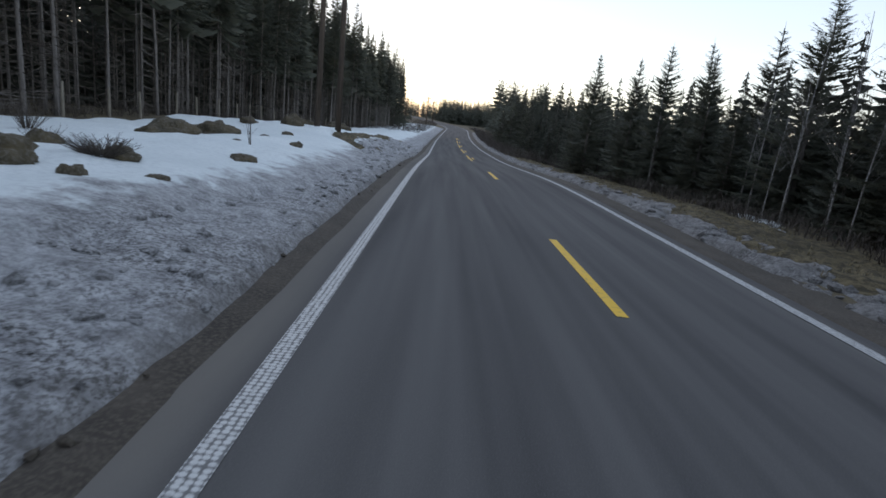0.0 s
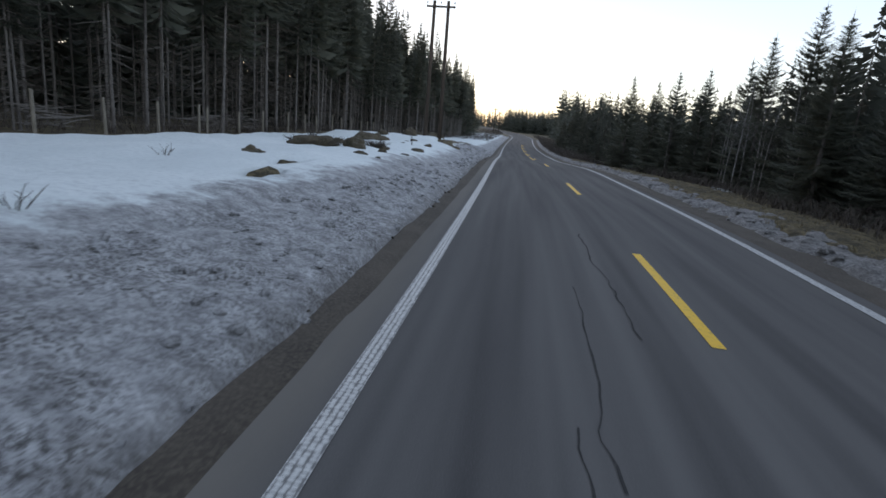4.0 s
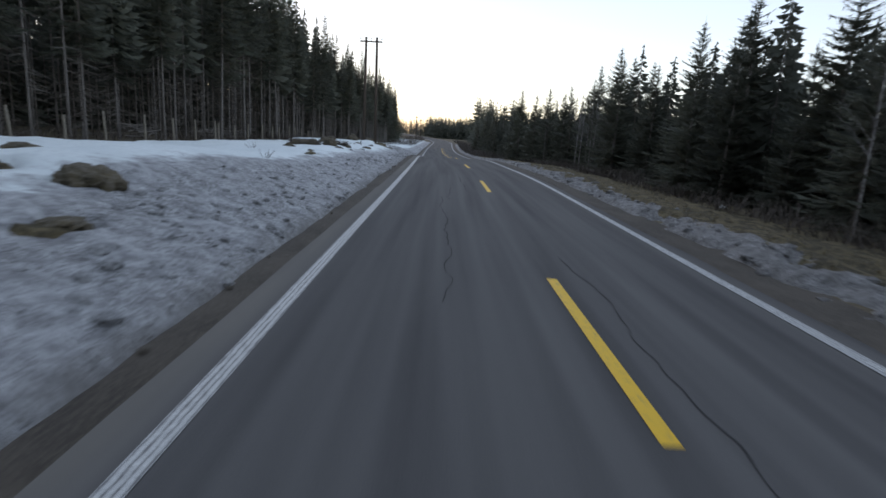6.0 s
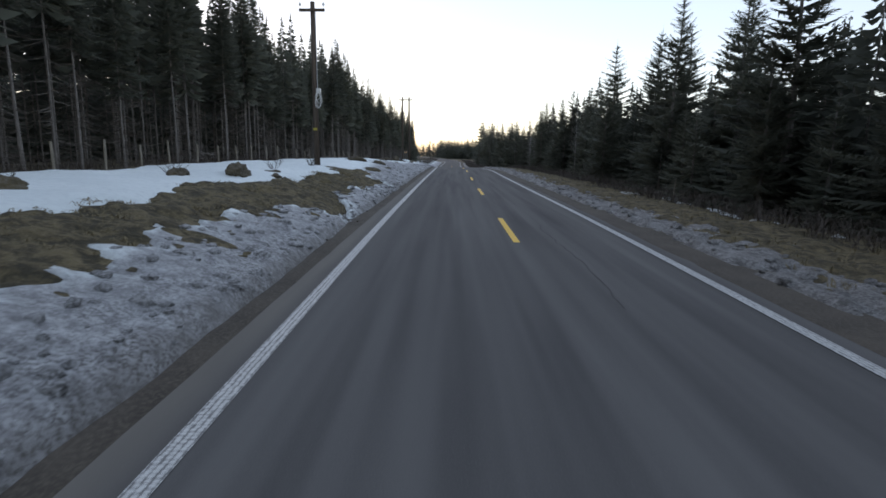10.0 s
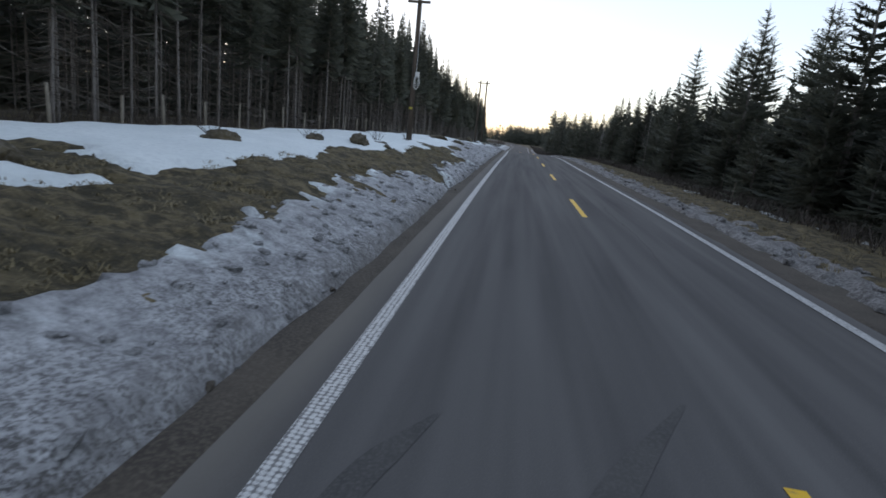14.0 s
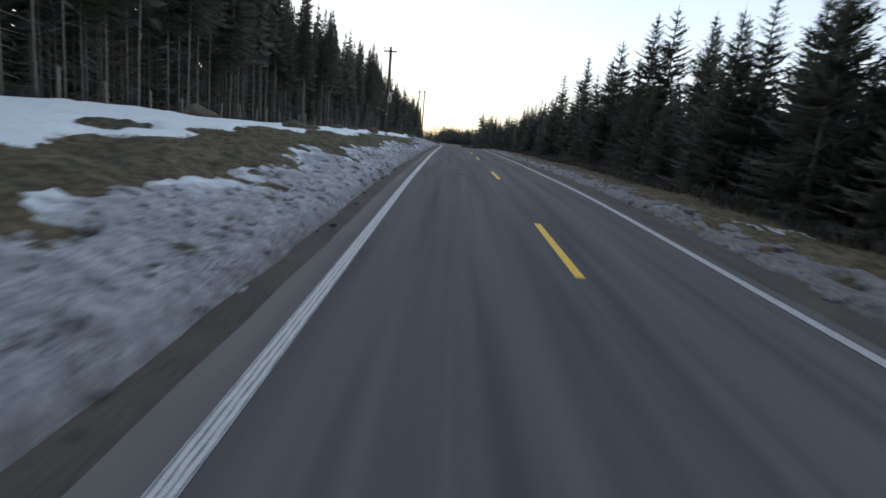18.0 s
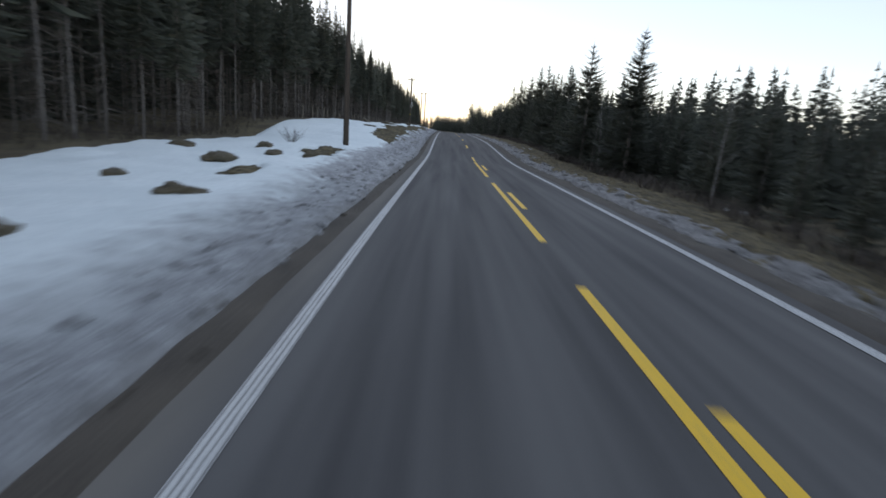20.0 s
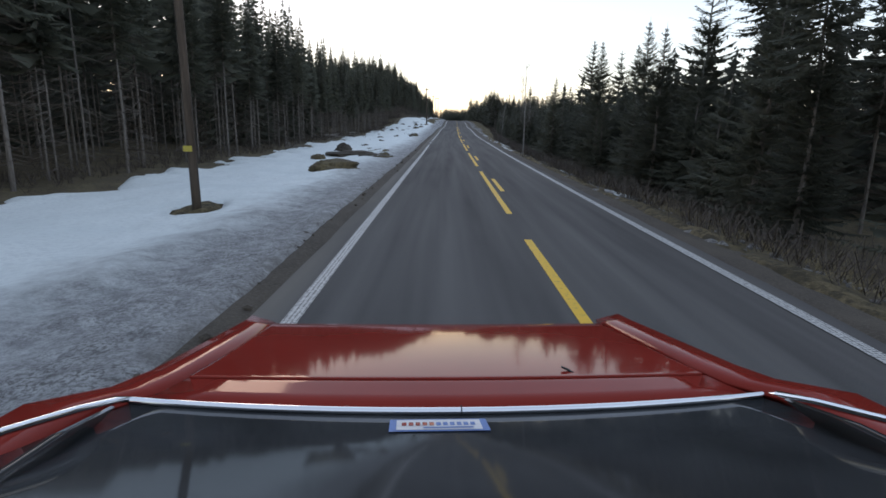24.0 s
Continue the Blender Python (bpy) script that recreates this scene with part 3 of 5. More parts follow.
# snow left in the ditch: across, along, and its half sizes
DITCH_SNOW = ((9.0, -26.4, 0.5, 0.9), (9.2, -31.8, 0.3, 0.6), (9.1, -34.9, 0.45, 1.3), (9.5, -36.8, 0.5, 1.0), (8.6, -62.0, 0.4, 1.0), (8.4, -20.5, 0.4, 0.9), (8.6, -12.8, 0.4, 1.1), (7.2, -110.6, 0.5, 1.6), (6.6, -115.8, 0.6, 2.6), (7.5, -122.0, 0.8, 0.9), (8.6, -123.0, 0.9, 0.6), (7.6, -126.6, 0.6, 0.7), (5.5, -131.2, 0.45, 1.0), (6.7, -129.4, 0.7, 0.8), (5.3, -133.0, 0.4, 0.9), (6.4, -134.5, 0.5, 0.8),
              (5.2, -155.3, 0.5, 1.1), (5.9, -153.4, 0.5, 0.6), (5.2, -150.5, 0.5, 1.2), (5.4, -160.8, 0.7, 1.3), (5.1, -164.2, 0.6, 1.4), (6.2, -162.0, 0.6, 1.2), (4.75, -168.0, 0.3, 1.6), (5.0, -170.6, 0.4, 1.0), (5.2, -144.0, 0.4, 0.9), (5.6, -178.0, 0.5, 1.4), (5.3, -186.0, 0.4, 1.5), (5.7, -194.0, 0.5, 1.2))


def patches_right(u, y):
    n = fractal(u * 0.6, y * 0.35, 71) + 0.22 * (fractal(u * 2.4, y * 2.0, 72) - 0.5)
    t = smooth(0.69, 0.74, n) * smooth(6.2, 6.8, u) * (1 - smooth(10, 12, u)) * smooth(-112, -100, y)
    rag = 3.6 * (fractal(u * 2.6, y * 1.5, 74, 5) - 0.47)
    for a, c, ru, ry in DITCH_SNOW:
        t = np.maximum(t, 1 - smooth(0.6, 1.1, ((u - a) / (0.8 * ru)) ** 2 + ((y - c) / (0.8 * ry)) ** 2 + rag))
    return ground_h(u, y) - 0.08 + 0.17 * t


patches = grid("snow_patches", spread((4.5, 12, 0.15)), spread((-225, 70, 0.22)), patches_right, OLD_SNOW, keep=lambda u, y: patches_right(u, y) > ground_h(u, y) - 0.02)
tagged(patches, "small melting snow patches in the ditch", "snow", kind="structure")


# ---- trees ----
def spruce_crown(rng, height, start, reach, count, spacing, sag=1.0, broad=1.0):
    """Boughs round the stem, each a bent axis with many narrow needled twigs to its sides and below."""
    V, F = [], []

    def tri(a, b, c):
        k = len(V)
        V.extend((a, b, c))
        F.append((k, k + 1, k + 2))

    for i in range(count):
        s = ((i + rng.random()) / count) ** 0.85
        z0 = start + (height - 0.45 - start) * s
        if s > 0.6:
            z0 = round(z0 / 0.3) * 0.3 + rng.uniform(-0.07, 0.07)
            if rng.random() < 0.7 * (s - 0.6):
                continue
        L = (reach * (1 - s) ** 0.88 * min(1.0, 0.6 + 3.0 * s) + 0.12) * rng.choice((0.6, 0.8, 0.95, 1.0, 1.05, 1.2)) * rng.uniform(0.9, 1.1)
        az = rng.uniform(0, 6.283)
        out, sidew = Vector((math.cos(az), math.sin(az), 0)), Vector((-math.sin(az), math.cos(az), 0))
        fall = (-0.45 * sag * (1 - s) + 0.55 * s) + rng.uniform(-0.15, 0.15)
        lift = 0.22 * (1 - s) + 0.1
        bow = rng.uniform(-0.12, 0.12)

        def spot(q):
            return out * (L * q) + sidew * (bow * L * q * q) + Vector((0, 0, z0 + L * (fall * q + lift * q * q)))

        tip = spot(1.0)
        tri(spot(0) + Vector((0, 0, 0.02)), spot(0) - Vector((0, 0, 0.02)), spot(0.6))
        tri(spot(0.55) + sidew * 0.02, spot(0.55) - sidew * 0.02, tip + out * 0.06)
        if s < 0.8:
            for q in (0.18, 0.38, 0.58, 0.76):
                q += rng.uniform(-0.06, 0.06)
                tri(spot(q - 0.12), spot(q + 0.14), spot(q) + sidew * (rng.uniform(-0.16, 0.16) * L) - Vector((0, 0, (0.06 + 0.07 * L * (1 - q)) * rng.uniform(0.4, 1.3))))
        n = int(L / spacing) + 2
        for j in range(n):
            q = 0.12 + 0.86 * (j + rng.random() * 0.8) / n
            p = spot(q)
            long = (0.30 * L * (1 - q) + 0.12) * rng.uniform(0.65, 1.35)
            for sg in (-1, 1):
                d = out * 0.66 + sidew * (sg * 0.75) + Vector((0, 0, fall * 0.5 + 2 * lift * q * 0.5 - rng.uniform(0.0, 0.5) * (1 - 0.8 * s)))
                wb = rng.uniform(0.03, 0.055) * broad
                tri(p - out * wb, p + out * wb + Vector((0, 0, 0.02)), p + d * long)
            if rng.random() < 0.45 * (1 - s):
                wb = rng.uniform(0.03, 0.05) * broad
                tri(p - out * wb, p + out * wb, p + Vector((0, 0, -rng.uniform(0.08, 0.22))) + sidew * rng.uniform(-0.1, 0.1))
    for k in range(3):
        a = 6.283 * k / 3
        tri(Vector((0, 0, height + 0.12)), Vector((0.03 * math.cos(a), 0.03 * math.sin(a), height - 0.9)), Vector((0.03 * math.cos(a + 2.1), 0.03 * math.sin(a + 2.1), height - 0.9)))
    return V, F


def trunk_mesh(rng, height, r, sides=7):
    n = 6
    bend = [Vector((rng.uniform(-0.02, 0.02) * i, rng.uniform(-0.02, 0.02) * i, 0)) for i in range(n)]
    return tube([Vector((0, 0, -0.5)), *[Vector((0, 0, height * i / (n - 1))) + bend[i] for i in range(n)]], [r * 1.35, r * 1.15, *[max(0.015, r * (1 - i / (n - 0.6))) for i in range(1, n)]], sides)


def dead_sticks(rng, z0, z1, count, length):
    """Thin dry twigs that stay on the shaded lower stem."""
    V, F = [], []
    for _ in range(count):
        z, a, L = rng.uniform(z0, z1), rng.uniform(0, 6.28), length * rng.uniform(0.25, 1.0)
        d, e = Vector((math.cos(a), math.sin(a), 0)), Vector((-math.sin(a), math.cos(a), 0))
        knee = d * L * 0.6 + e * rng.uniform(-0.15, 0.15) * L + Vector((0, 0, z - rng.uniform(0.0, 0.2) * L))
        end = d * L + e * rng.uniform(-0.3, 0.3) * L + Vector((0, 0, z - rng.uniform(0.1, 0.5) * L))
        k = len(V)
        V += [Vector((0, 0, z + 0.014)), Vector((0, 0, z - 0.014)), knee + Vector((0, 0, 0.009)), knee - Vector((0, 0, 0.009)), end]
        F += [(k, k + 1, k + 3, k + 2), (k + 2, k + 3, k + 4)]
        for _ in range(2):
            p = knee.lerp(end, rng.random())
            k = len(V)
            V += [p + Vector((0, 0, 0.008)), p - Vector((0, 0, 0.008)), p + d * rng.uniform(0.05, 0.3) + e * rng.uniform(-0.35, 0.35) - Vector((0, 0, rng.uniform(0, 0.15)))]
            F.append((k, k + 1, k + 2))
    return V, F


def tree(name, label, trunk_mf, crown_mf, bark, leaf, twigs=None):
    """A tree as one thing: its trunk, with the crown and the dead twigs as parts."""
    root = new(name)
    mesh_object("trunk", *trunk_mf, bark, root, smooth_faces=True)
    if crown_mf:
        mesh_object("crown", *crown_mf, leaf, root)
    if twigs:
        tagged(mesh_object("deadwood", *twigs, TWIG, root), kind="stuff")
    return tagged(root, label, "tree")


rng = random.Random(11)
young, tall = [], []
for hgt in (8.6, 9.6, 7.4, 10.4, 6.2, 8.0):
    young.append(tree("spruce_tree", "dark green young spruce with drooping boughs", trunk_mesh(rng, hgt * 0.97, 0.05 + hgt * 0.009),
                      spruce_crown(rng, hgt, 0.15, 1.15 + 0.14 * hgt, int(35 * hgt), 0.118, 1.0, 0.8), BARK, NEEDLES))
for hgt, low, girth in ((15.5, 0.36, 0.08), (17.0, 0.44, 0.10), (14.0, 0.30, 0.075), (16.2, 0.40, 0.09), (15.0, 0.34, 0.065)):
    tall.append(tree("tall_spruce", "tall forest spruce with bare lower trunk and high crown", trunk_mesh(rng, hgt * 0.97, girth),
                     spruce_crown(rng, hgt, hgt * low, 1.75, int(23 * hgt), 0.185, 1.3, 1.1), BARK, NEEDLES, dead_sticks(rng, 0.8, hgt * (low + 0.1), 120, 1.7)))
far_young = [tree("spruce_tree", "dark green young spruce with drooping boughs", trunk_mesh(rng, hgt * 0.97, 0.05 + hgt * 0.009),
                  spruce_crown(rng, hgt, 0.15, 1.15 + 0.14 * hgt, int(22 * hgt), 0.24, 1.0, 1.9), BARK, NEEDLES) for hgt in (8.6, 9.6, 7.4)]
far_tall = [tree("tall_spruce", "tall forest spruce with bare lower trunk and high crown", trunk_mesh(rng, hgt * 0.97, 0.085),
                 spruce_crown(rng, hgt, hgt * low, 1.75, int(17 * hgt), 0.28, 1.3, 1.9), BARK, NEEDLES, dead_sticks(rng, 0.8, hgt * (low + 0.1), 40, 1.7)) for hgt, low in ((15.5, 0.36), (16.5, 0.42), (14.5, 0.30))]
used = set()


def plant(kinds, u, y, scale, group, tallness=0.0):
    """Sets out one tree, by a scale or to a height."""
    src = rng.choice(kinds)
    if tallness:
        scale = tallness / (src.children[1].bound_box[1][2] if len(src.children) > 1 else 9.0)
    m = Matrix.Translation(at(u, y, -0.05)) @ Matrix.Rotation(rng.uniform(0, 6.28), 4, "Z") @ Matrix.Rotation(rng.uniform(-0.03, 0.03), 4, "X")
    m = m @ Matrix.Diagonal((scale * rng.uniform(0.9, 1.1), scale * rng.uniform(0.9, 1.1), scale, 1))
    if src.name in used:
        ob = copy_thing(src, m @ Matrix.Diagonal((1 / src.scale.x, 1 / src.scale.y, 1 / src.scale.z, 1)))
    else:
        used.add(src.name)
        src.matrix_basis = m
        ob = src
    return tagged(ob, group=group)


def ditch_edge(y):
    return float(np.interp(y, [-210, -172, -150, -140, -125, -110, -92, 30, 60, 100], [7.9, 7.5, 7.6, 8.2, 9.0, 9.4, 10.8, 10.2, 9.2, 9.0]))


def forest_edge(y):
    return float(np.interp(y, [-210, -112, -92, 50, 75, 95, 120], [12.3, 12.3, 13.9, 13.9, 11.6, 9.6, 9.4]))


def left_scale(y):
    return float(np.interp(y, [-210, -190, -175, -166, -150, -140, -125, -105, -90, -75, -50, -20, 5, 20, 50, 75, 100, 125, 150, 172], [0.92, 0.82, 0.72, 0.67, 0.62, 0.65, 0.63, 0.72, 0.78, 0.8, 0.86, 0.8, 0.78, 0.9, 0.94, 0.9, 0.8, 0.74, 0.7, 0.66]))


def ditch_scale(y):
    """How tall the roadside spruces stand along the way."""
    return float(np.interp(y, [-210, -196, -186, -170, -150, -128, -100, -85, -72, -52, -44, -32, -14, 2, 15, 45, 62, 68, 95], [1.3, 1.2, 1.0, 0.82, 0.75, 0.66, 0.7, 0.85, 0.95, 0.98, 1.02, 1.0, 0.94, 1.12, 0.92, 0.8, 0.88, 1.32, 1.32]))


# forest edge on the field side
y = -206.0
while y < 117:
    edge = forest_edge(y)
    plant(far_young if y > 100 and rng.random() < 0.4 else far_tall if y > 22 else tall, -(edge + rng.uniform(0, 1.6)), y, left_scale(y) * rng.uniform(0.85, 1.1), "forest edge spruces")
    y += rng.uniform(1.9, 4.0)
# the spruces along the ditch
y = -203.0
while y < 95:
    if rng.random() < 0.93:
        plant(far_young if y > 32 else young, ditch_edge(y) + rng.uniform(-0.7, 1.4), y, min(ditch_scale(y), 1.1 if y < -190 else 2.0) * rng.uniform(0.45, 0.74), "roadside spruces")
    y += rng.uniform(1.5, 2.9)
# the ones whose tops stand out of the row: across, along, and their height
for u, y, tallness in ((8.6, 36, 7.5), (8.9, 29, 6.2), (9.9, 27.5, 6.7), (11.8, 27.6, 7.1), (12.7, 23.7, 7.0), (12.3, 14.2, 7.4), (11.7, 19.3, 7.5), (11.6, 15.0, 8.0), (10.3, 10.2, 6.6), (13.2, 13, 7.0), (14.1, 4.9, 7.7), (10.8, 1.5, 6.9), (11.0, -2.0, 7.4), (11.5, -6.5, 7.2),
                       (11.4, -13.7, 9.2), (12.6, -18.1, 9.1), (11.0, -25, 9.4), (12.3, -29, 8.8), (14, -26, 9.5), (13.0, -22.0, 8.4), (11.6, -34.0, 9.2), (11.8, -39.8, 9.9), (12.6, -41, 10.1), (13.7, -44.3, 8.6), (12.0, -47.5, 8.4), (11.2, -52.0, 7.6), (12.8, -54.6, 7.9),
                       (12.2, -57.0, 8.2), (10.6, -55.6, 7.2), (11.0, -62.0, 8.0), (10.2, -60.0, 7.4), (12.4, -66.0, 7.2), (15.7, -68, 8.1), (9.8, -74.6, 8.4), (10.1, -83.7, 8.1), (10.3, -113.2, 6.9), (14.3, -110.8, 6.5), (9.9, -142.4, 6.9), (15.8, -135.6, 6.0), (14.7, -140, 7.2), (12.3, -136.6, 5.5),
                       (10.4, -156.0, 5.6), (11.2, -160.0, 5.9), (11.6, -165.9, 9.0), (12.9, -168.7, 7.9), (13.3, -171.2, 8.1), (9.6, -184.0, 7.4), (10.2, -189.0, 8.2)):
    plant(young[1:4], u, y, 1.0, "roadside spruces", tallness + 0.2)
for u, y in ((8.3, -199.0), (9.6, -195.2), (9.0, -204.5), (10.9, -192.0), (12.4, -200.5), (11.2, -206.0), (14.2, -198.5), (10.2, -201.8), (11.8, -196.4)):
    plant(tall, u, y, 0.72, "roadside spruces")



def low_tree(rng, h, start, reach, levels, arms, dead=0, broad=0.10):
    """A plain tree for the depth of the woods: trunk, crown, and how many vertices belong to the trunk."""
    tv, tf = tube([Vector((0, 0, -0.5)), Vector((0, 0, h * 0.45)), Vector((0, 0, h * 0.9))], [0.062, 0.05, 0.02], 5, False)
    for _ in range(dead):
        z, a, L = rng.uniform(0.6, start + 1.5), rng.uniform(0, 6.28), rng.uniform(0.6, 2.0)
        d, k = Vector((math.cos(a), math.sin(a), 0)), len(tv)
        tv += [Vector((0, 0, z)), Vector((0, 0, z - 0.04)), d * L + Vector((0, 0, z - rng.uniform(0.1, 0.5) * L))]
        tf.append((k, k + 1, k + 2))
    V, F = [], []
    for i in range(levels):
        s = i / levels
        z = start + (h - start) * s
        R = reach * (1 - s) ** 0.8
        turn = rng.uniform(0, 6)
        for k in range(arms):
            a = turn + 6.283 * k / arms + rng.uniform(-0.2, 0.2)
            d, e = Vector((math.cos(a), math.sin(a), 0)), Vector((-math.sin(a), math.cos(a), 0))
            q, L = len(V), R * rng.uniform(0.5, 1.25)
            zz = z + rng.uniform(-0.3, 0.3)
            dr = rng.uniform(0.05, 0.5) - 0.3 * s
            V += [Vector((0, 0, zz + 0.12)), d * L + Vector((0, 0, zz - dr * L)), d * L * 0.55 + e * L * broad + Vector((0, 0, zz - 0.30 * L)), d * L * 0.62 - e * L * broad + Vector((0, 0, zz - 0.30 * L))]
            F += [(q, q + 2, q + 1), (q, q + 1, q + 3)]
    q = len(V)
    V += [Vector((0, 0, h)), Vector((0.12, 0, h - 1.1)), Vector((-0.07, 0.1, h - 1.1)), Vector((-0.07, -0.1, h - 1.1))]
    F += [(q, q + 1, q + 2), (q, q + 2, q + 3), (q, q + 3, q + 1)]
    return (np.array([tuple(v) for v in tv]), tf), (np.array([tuple(v) for v in V]), F)


def woods(name, label, spots, kinds):
    """Many trees as one mesh of trunks and one of crowns."""
    placed = []
    for u, y, s in spots:
        placed.append((kinds[rng.randrange(len(kinds))], rng.uniform(0, 6.28), at(u, y, -0.1), s))
    for which, word, material in ((0, "trunks", BARK), (1, "crowns", NEEDLES)):
        V, F, k = [], [], 0
        for pair, a, base, s in placed:
            tv, tf = pair[which]
            c, sn = math.cos(a) * s, math.sin(a) * s
            V.append(np.stack([tv[:, 0] * c - tv[:, 1] * sn + base.x, tv[:, 0] * sn + tv[:, 1] * c + base.y, tv[:, 2] * s + base.z], -1))
            F += [tuple(i + k for i in f) for f in tf]
            k += len(tv)
        ob = mesh_object(name + "_" + word, np.concatenate(V), F, material)
        tagged(ob, label + (", the bare trunks" if which == 0 else ", the green crowns"), "woods", kind="stuff")


high = [low_tree(rng, h, h * q, 1.7, 25, 9, 36, 0.06) for h, q in ((14.5, 0.42), (16.5, 0.5), (15.5, 0.36), (17.5, 0.46))]
full = [low_tree(rng, h, 0.5, 2.1, 18, 6, 0, 0.12) for h in (13.5, 15.0, 14.0)]
small = [low_tree(rng, h, 0.4, 3.0, 13, 6, 0, 0.26) for h in (13.5, 15.0, 14.0)]
bushy = [low_tree(rng, h, 0.4, 2.1, 24, 9, 0, 0.075) for h in (7.5, 9.5, 8.5, 10.5)]
wide_crowned = [low_tree(rng, h, 0.4, 2.8, 12, 6, 0, 0.24) for h in (13.5, 15.0, 14.0)]
spots, deep = [], []
for y in np.arange(-208, 118, 1.8):
    e = forest_edge(y)
    for row in range(7):
        place = (-(e + 1.8 + row * 2.1 + rng.uniform(-0.9, 0.9)), y + rng.uniform(-0.8, 0.8), left_scale(y) * rng.uniform(0.85, 1.1))
        (spots if row < 4 else deep).append(place)
woods("forest_interior", "dense spruce forest behind the edge trees", spots, high)
deep += [(-(rng.uniform(15, 24)), rng.uniform(-176, -148), left_scale(-160) * rng.uniform(0.8, 1.05)) for _ in range(90)]
woods("forest_depth", "dark spruces deep in the forest", deep, full)
spots = [(ditch_edge(y) + 2.2 + row * 2.3 + rng.uniform(-1, 1), y + rng.uniform(-1, 1), ditch_scale(y) * rng.uniform(0.55, 0.8)) for y in np.arange(-194, 95, 2.3) for row in range(5)]
woods("thicket", "dense young spruces behind the roadside trees", spots, bushy)
spots = []
for y in np.arange(-214, 118, 2.6):
    e = forest_edge(y)
    for row in range(5):
        spots.append((-(e + 19 + row * 4 + rng.uniform(-1.5, 1.5)), y + rng.uniform(-1.2, 1.2), left_scale(y) * rng.uniform(0.9, 1.15)))
    if y < 95:
        for row in range(4):
            spots.append((ditch_edge(y) + 14 + row * 4 + rng.uniform(-1.5, 1.5), y + rng.uniform(-1.2, 1.2), ditch_scale(y) * rng.uniform(0.5, 0.66)))
woods("back_woods", "spruces closing the depth of the forest", spots, wide_crowned)
spots = []
for _ in range(520):
    y = rng.uniform(95, 200)
    x = rng.uniform(7.5, 50) if rng.random() < 0.65 else -rng.uniform(17, 50)
    spots.append((x, y, (0.62 if y < 140 else 0.5) * rng.uniform(0.75, 1.15)))
for _ in range(170):
    spots.append((rng.uniform(-9, 12), rng.uniform(200, 236), rng.uniform(0.5, 0.66)))
for _ in range(46):
    spots.append((rng.uniform(9.5, 25), rng.uniform(160, 180), rng.uniform(0.95, 1.12)))
for _ in range(420):
    spots.append((rng.uniform(-75, 75), rng.uniform(200, 330), rng.uniform(0.42, 0.62)))
spots = [(x - float(cx(y)), y, s) for x, y, s in spots]
spots = [q for q in spots if not -7.5 < q[0] < 7.5]
woods("far_woods", "distant spruce woods along the road", spots, small)
ridge = []
for _ in range(600):
    y = rng.uniform(420, 560)
    ridge.append((rng.uniform(-260, 260) - float(cx(y)), y, rng.uniform(0.7, 1.1)))
woods("wooded_ridge", "low wooded ridge on the horizon", ridge, [low_tree(rng, 12, 0.3, 3.2, 7, 6), low_tree(rng, 14, 0.3, 3.4, 7, 6)])


# ---- poles ----
def power_pole(u, y, height, arm, double=False, plate=0.0, coil=0.0, label="", girth=1.0):
    root = tagged(new("power_pole"), label or "dark creosoted wooden power pole with crossarm standing in snow", "power pole")
    base = at(u, y, -0.1)
    root.matrix_basis = Matrix.Translation(base) @ Matrix.Rotation(radians(-0.6), 4, "Y")
    for x in ((-0.5, 0.5) if double else (0,)):
        mesh_object("pole", *tube([(x, 0, -0.4), (x * 0.96, 0, height * 0.5), (x * 0.92, 0, height + 0.1)], [0.15 * girth, 0.125 * girth, 0.10 * girth], 12), POLE, root, smooth_faces=True)
    reach = arm / 2
    mesh_object("crossarm", *box(-reach, reach, -0.17, -0.10, height - 0.34, height - 0.22), POLE, root)
    for x in ((-reach + 0.05, 0, reach - 0.05) if double else (-reach + 0.05, reach - 0.05)):
        V, F = tube([(x, -0.135, height - 0.22), (x, -0.135, height - 0.06)], [0.012, 0.012], 6)
        W = tube([(x, -0.135, height - 0.08), (x, -0.135, height - 0.04), (x, -0.135, height), (x, -0.135, height + 0.05)], [0.05, 0.06, 0.045, 0.02], 10)
        pin = mesh_object("insulator_pin", V, F, METAL, root)
        mesh_object("insulator", *W, CERAMIC, pin, smooth_faces=True)
    if plate:
        mesh_object("warning_plate", *box(-0.095, 0.095, -0.185, -0.175, plate - 0.06, plate + 0.06), SIGN_Y, root, "small yellow metal plate")
    if coil:
        for k, (wide, high, drop, tilt) in enumerate(((0.13, 0.34, 0.0, 0.1), (0.10, 0.26, 0.12, -0.25), (0.15, 0.30, -0.05, 0.3), (0.08, 0.38, 0.03, -0.1), (0.12, 0.20, 0.2, 0.5))):
            pts = [(0.2 + wide * math.sin(a) + tilt * high * math.cos(a) * 0.5, -0.15 - 0.02 * k - 0.03 * math.sin(3 * a), coil + drop + high * math.cos(a)) for a in np.linspace(0, 6.283, 22)]
            mesh_object("cable_loop", *tube(pts, [0.011] * 22, 5, False), CERAMIC, root, "looped white cable")
        mesh_object("junction_box", *box(0.11, 0.3, -0.22, -0.08, coil + 0.30, coil + 0.52), CERAMIC, root, "pale junction box")
        mesh_object("downlead", *tube([(0.13, -0.05, coil + 0.3), (0.135, -0.05, height - 0.3)], [0.015, 0.015], 5), METAL, root)
    return root


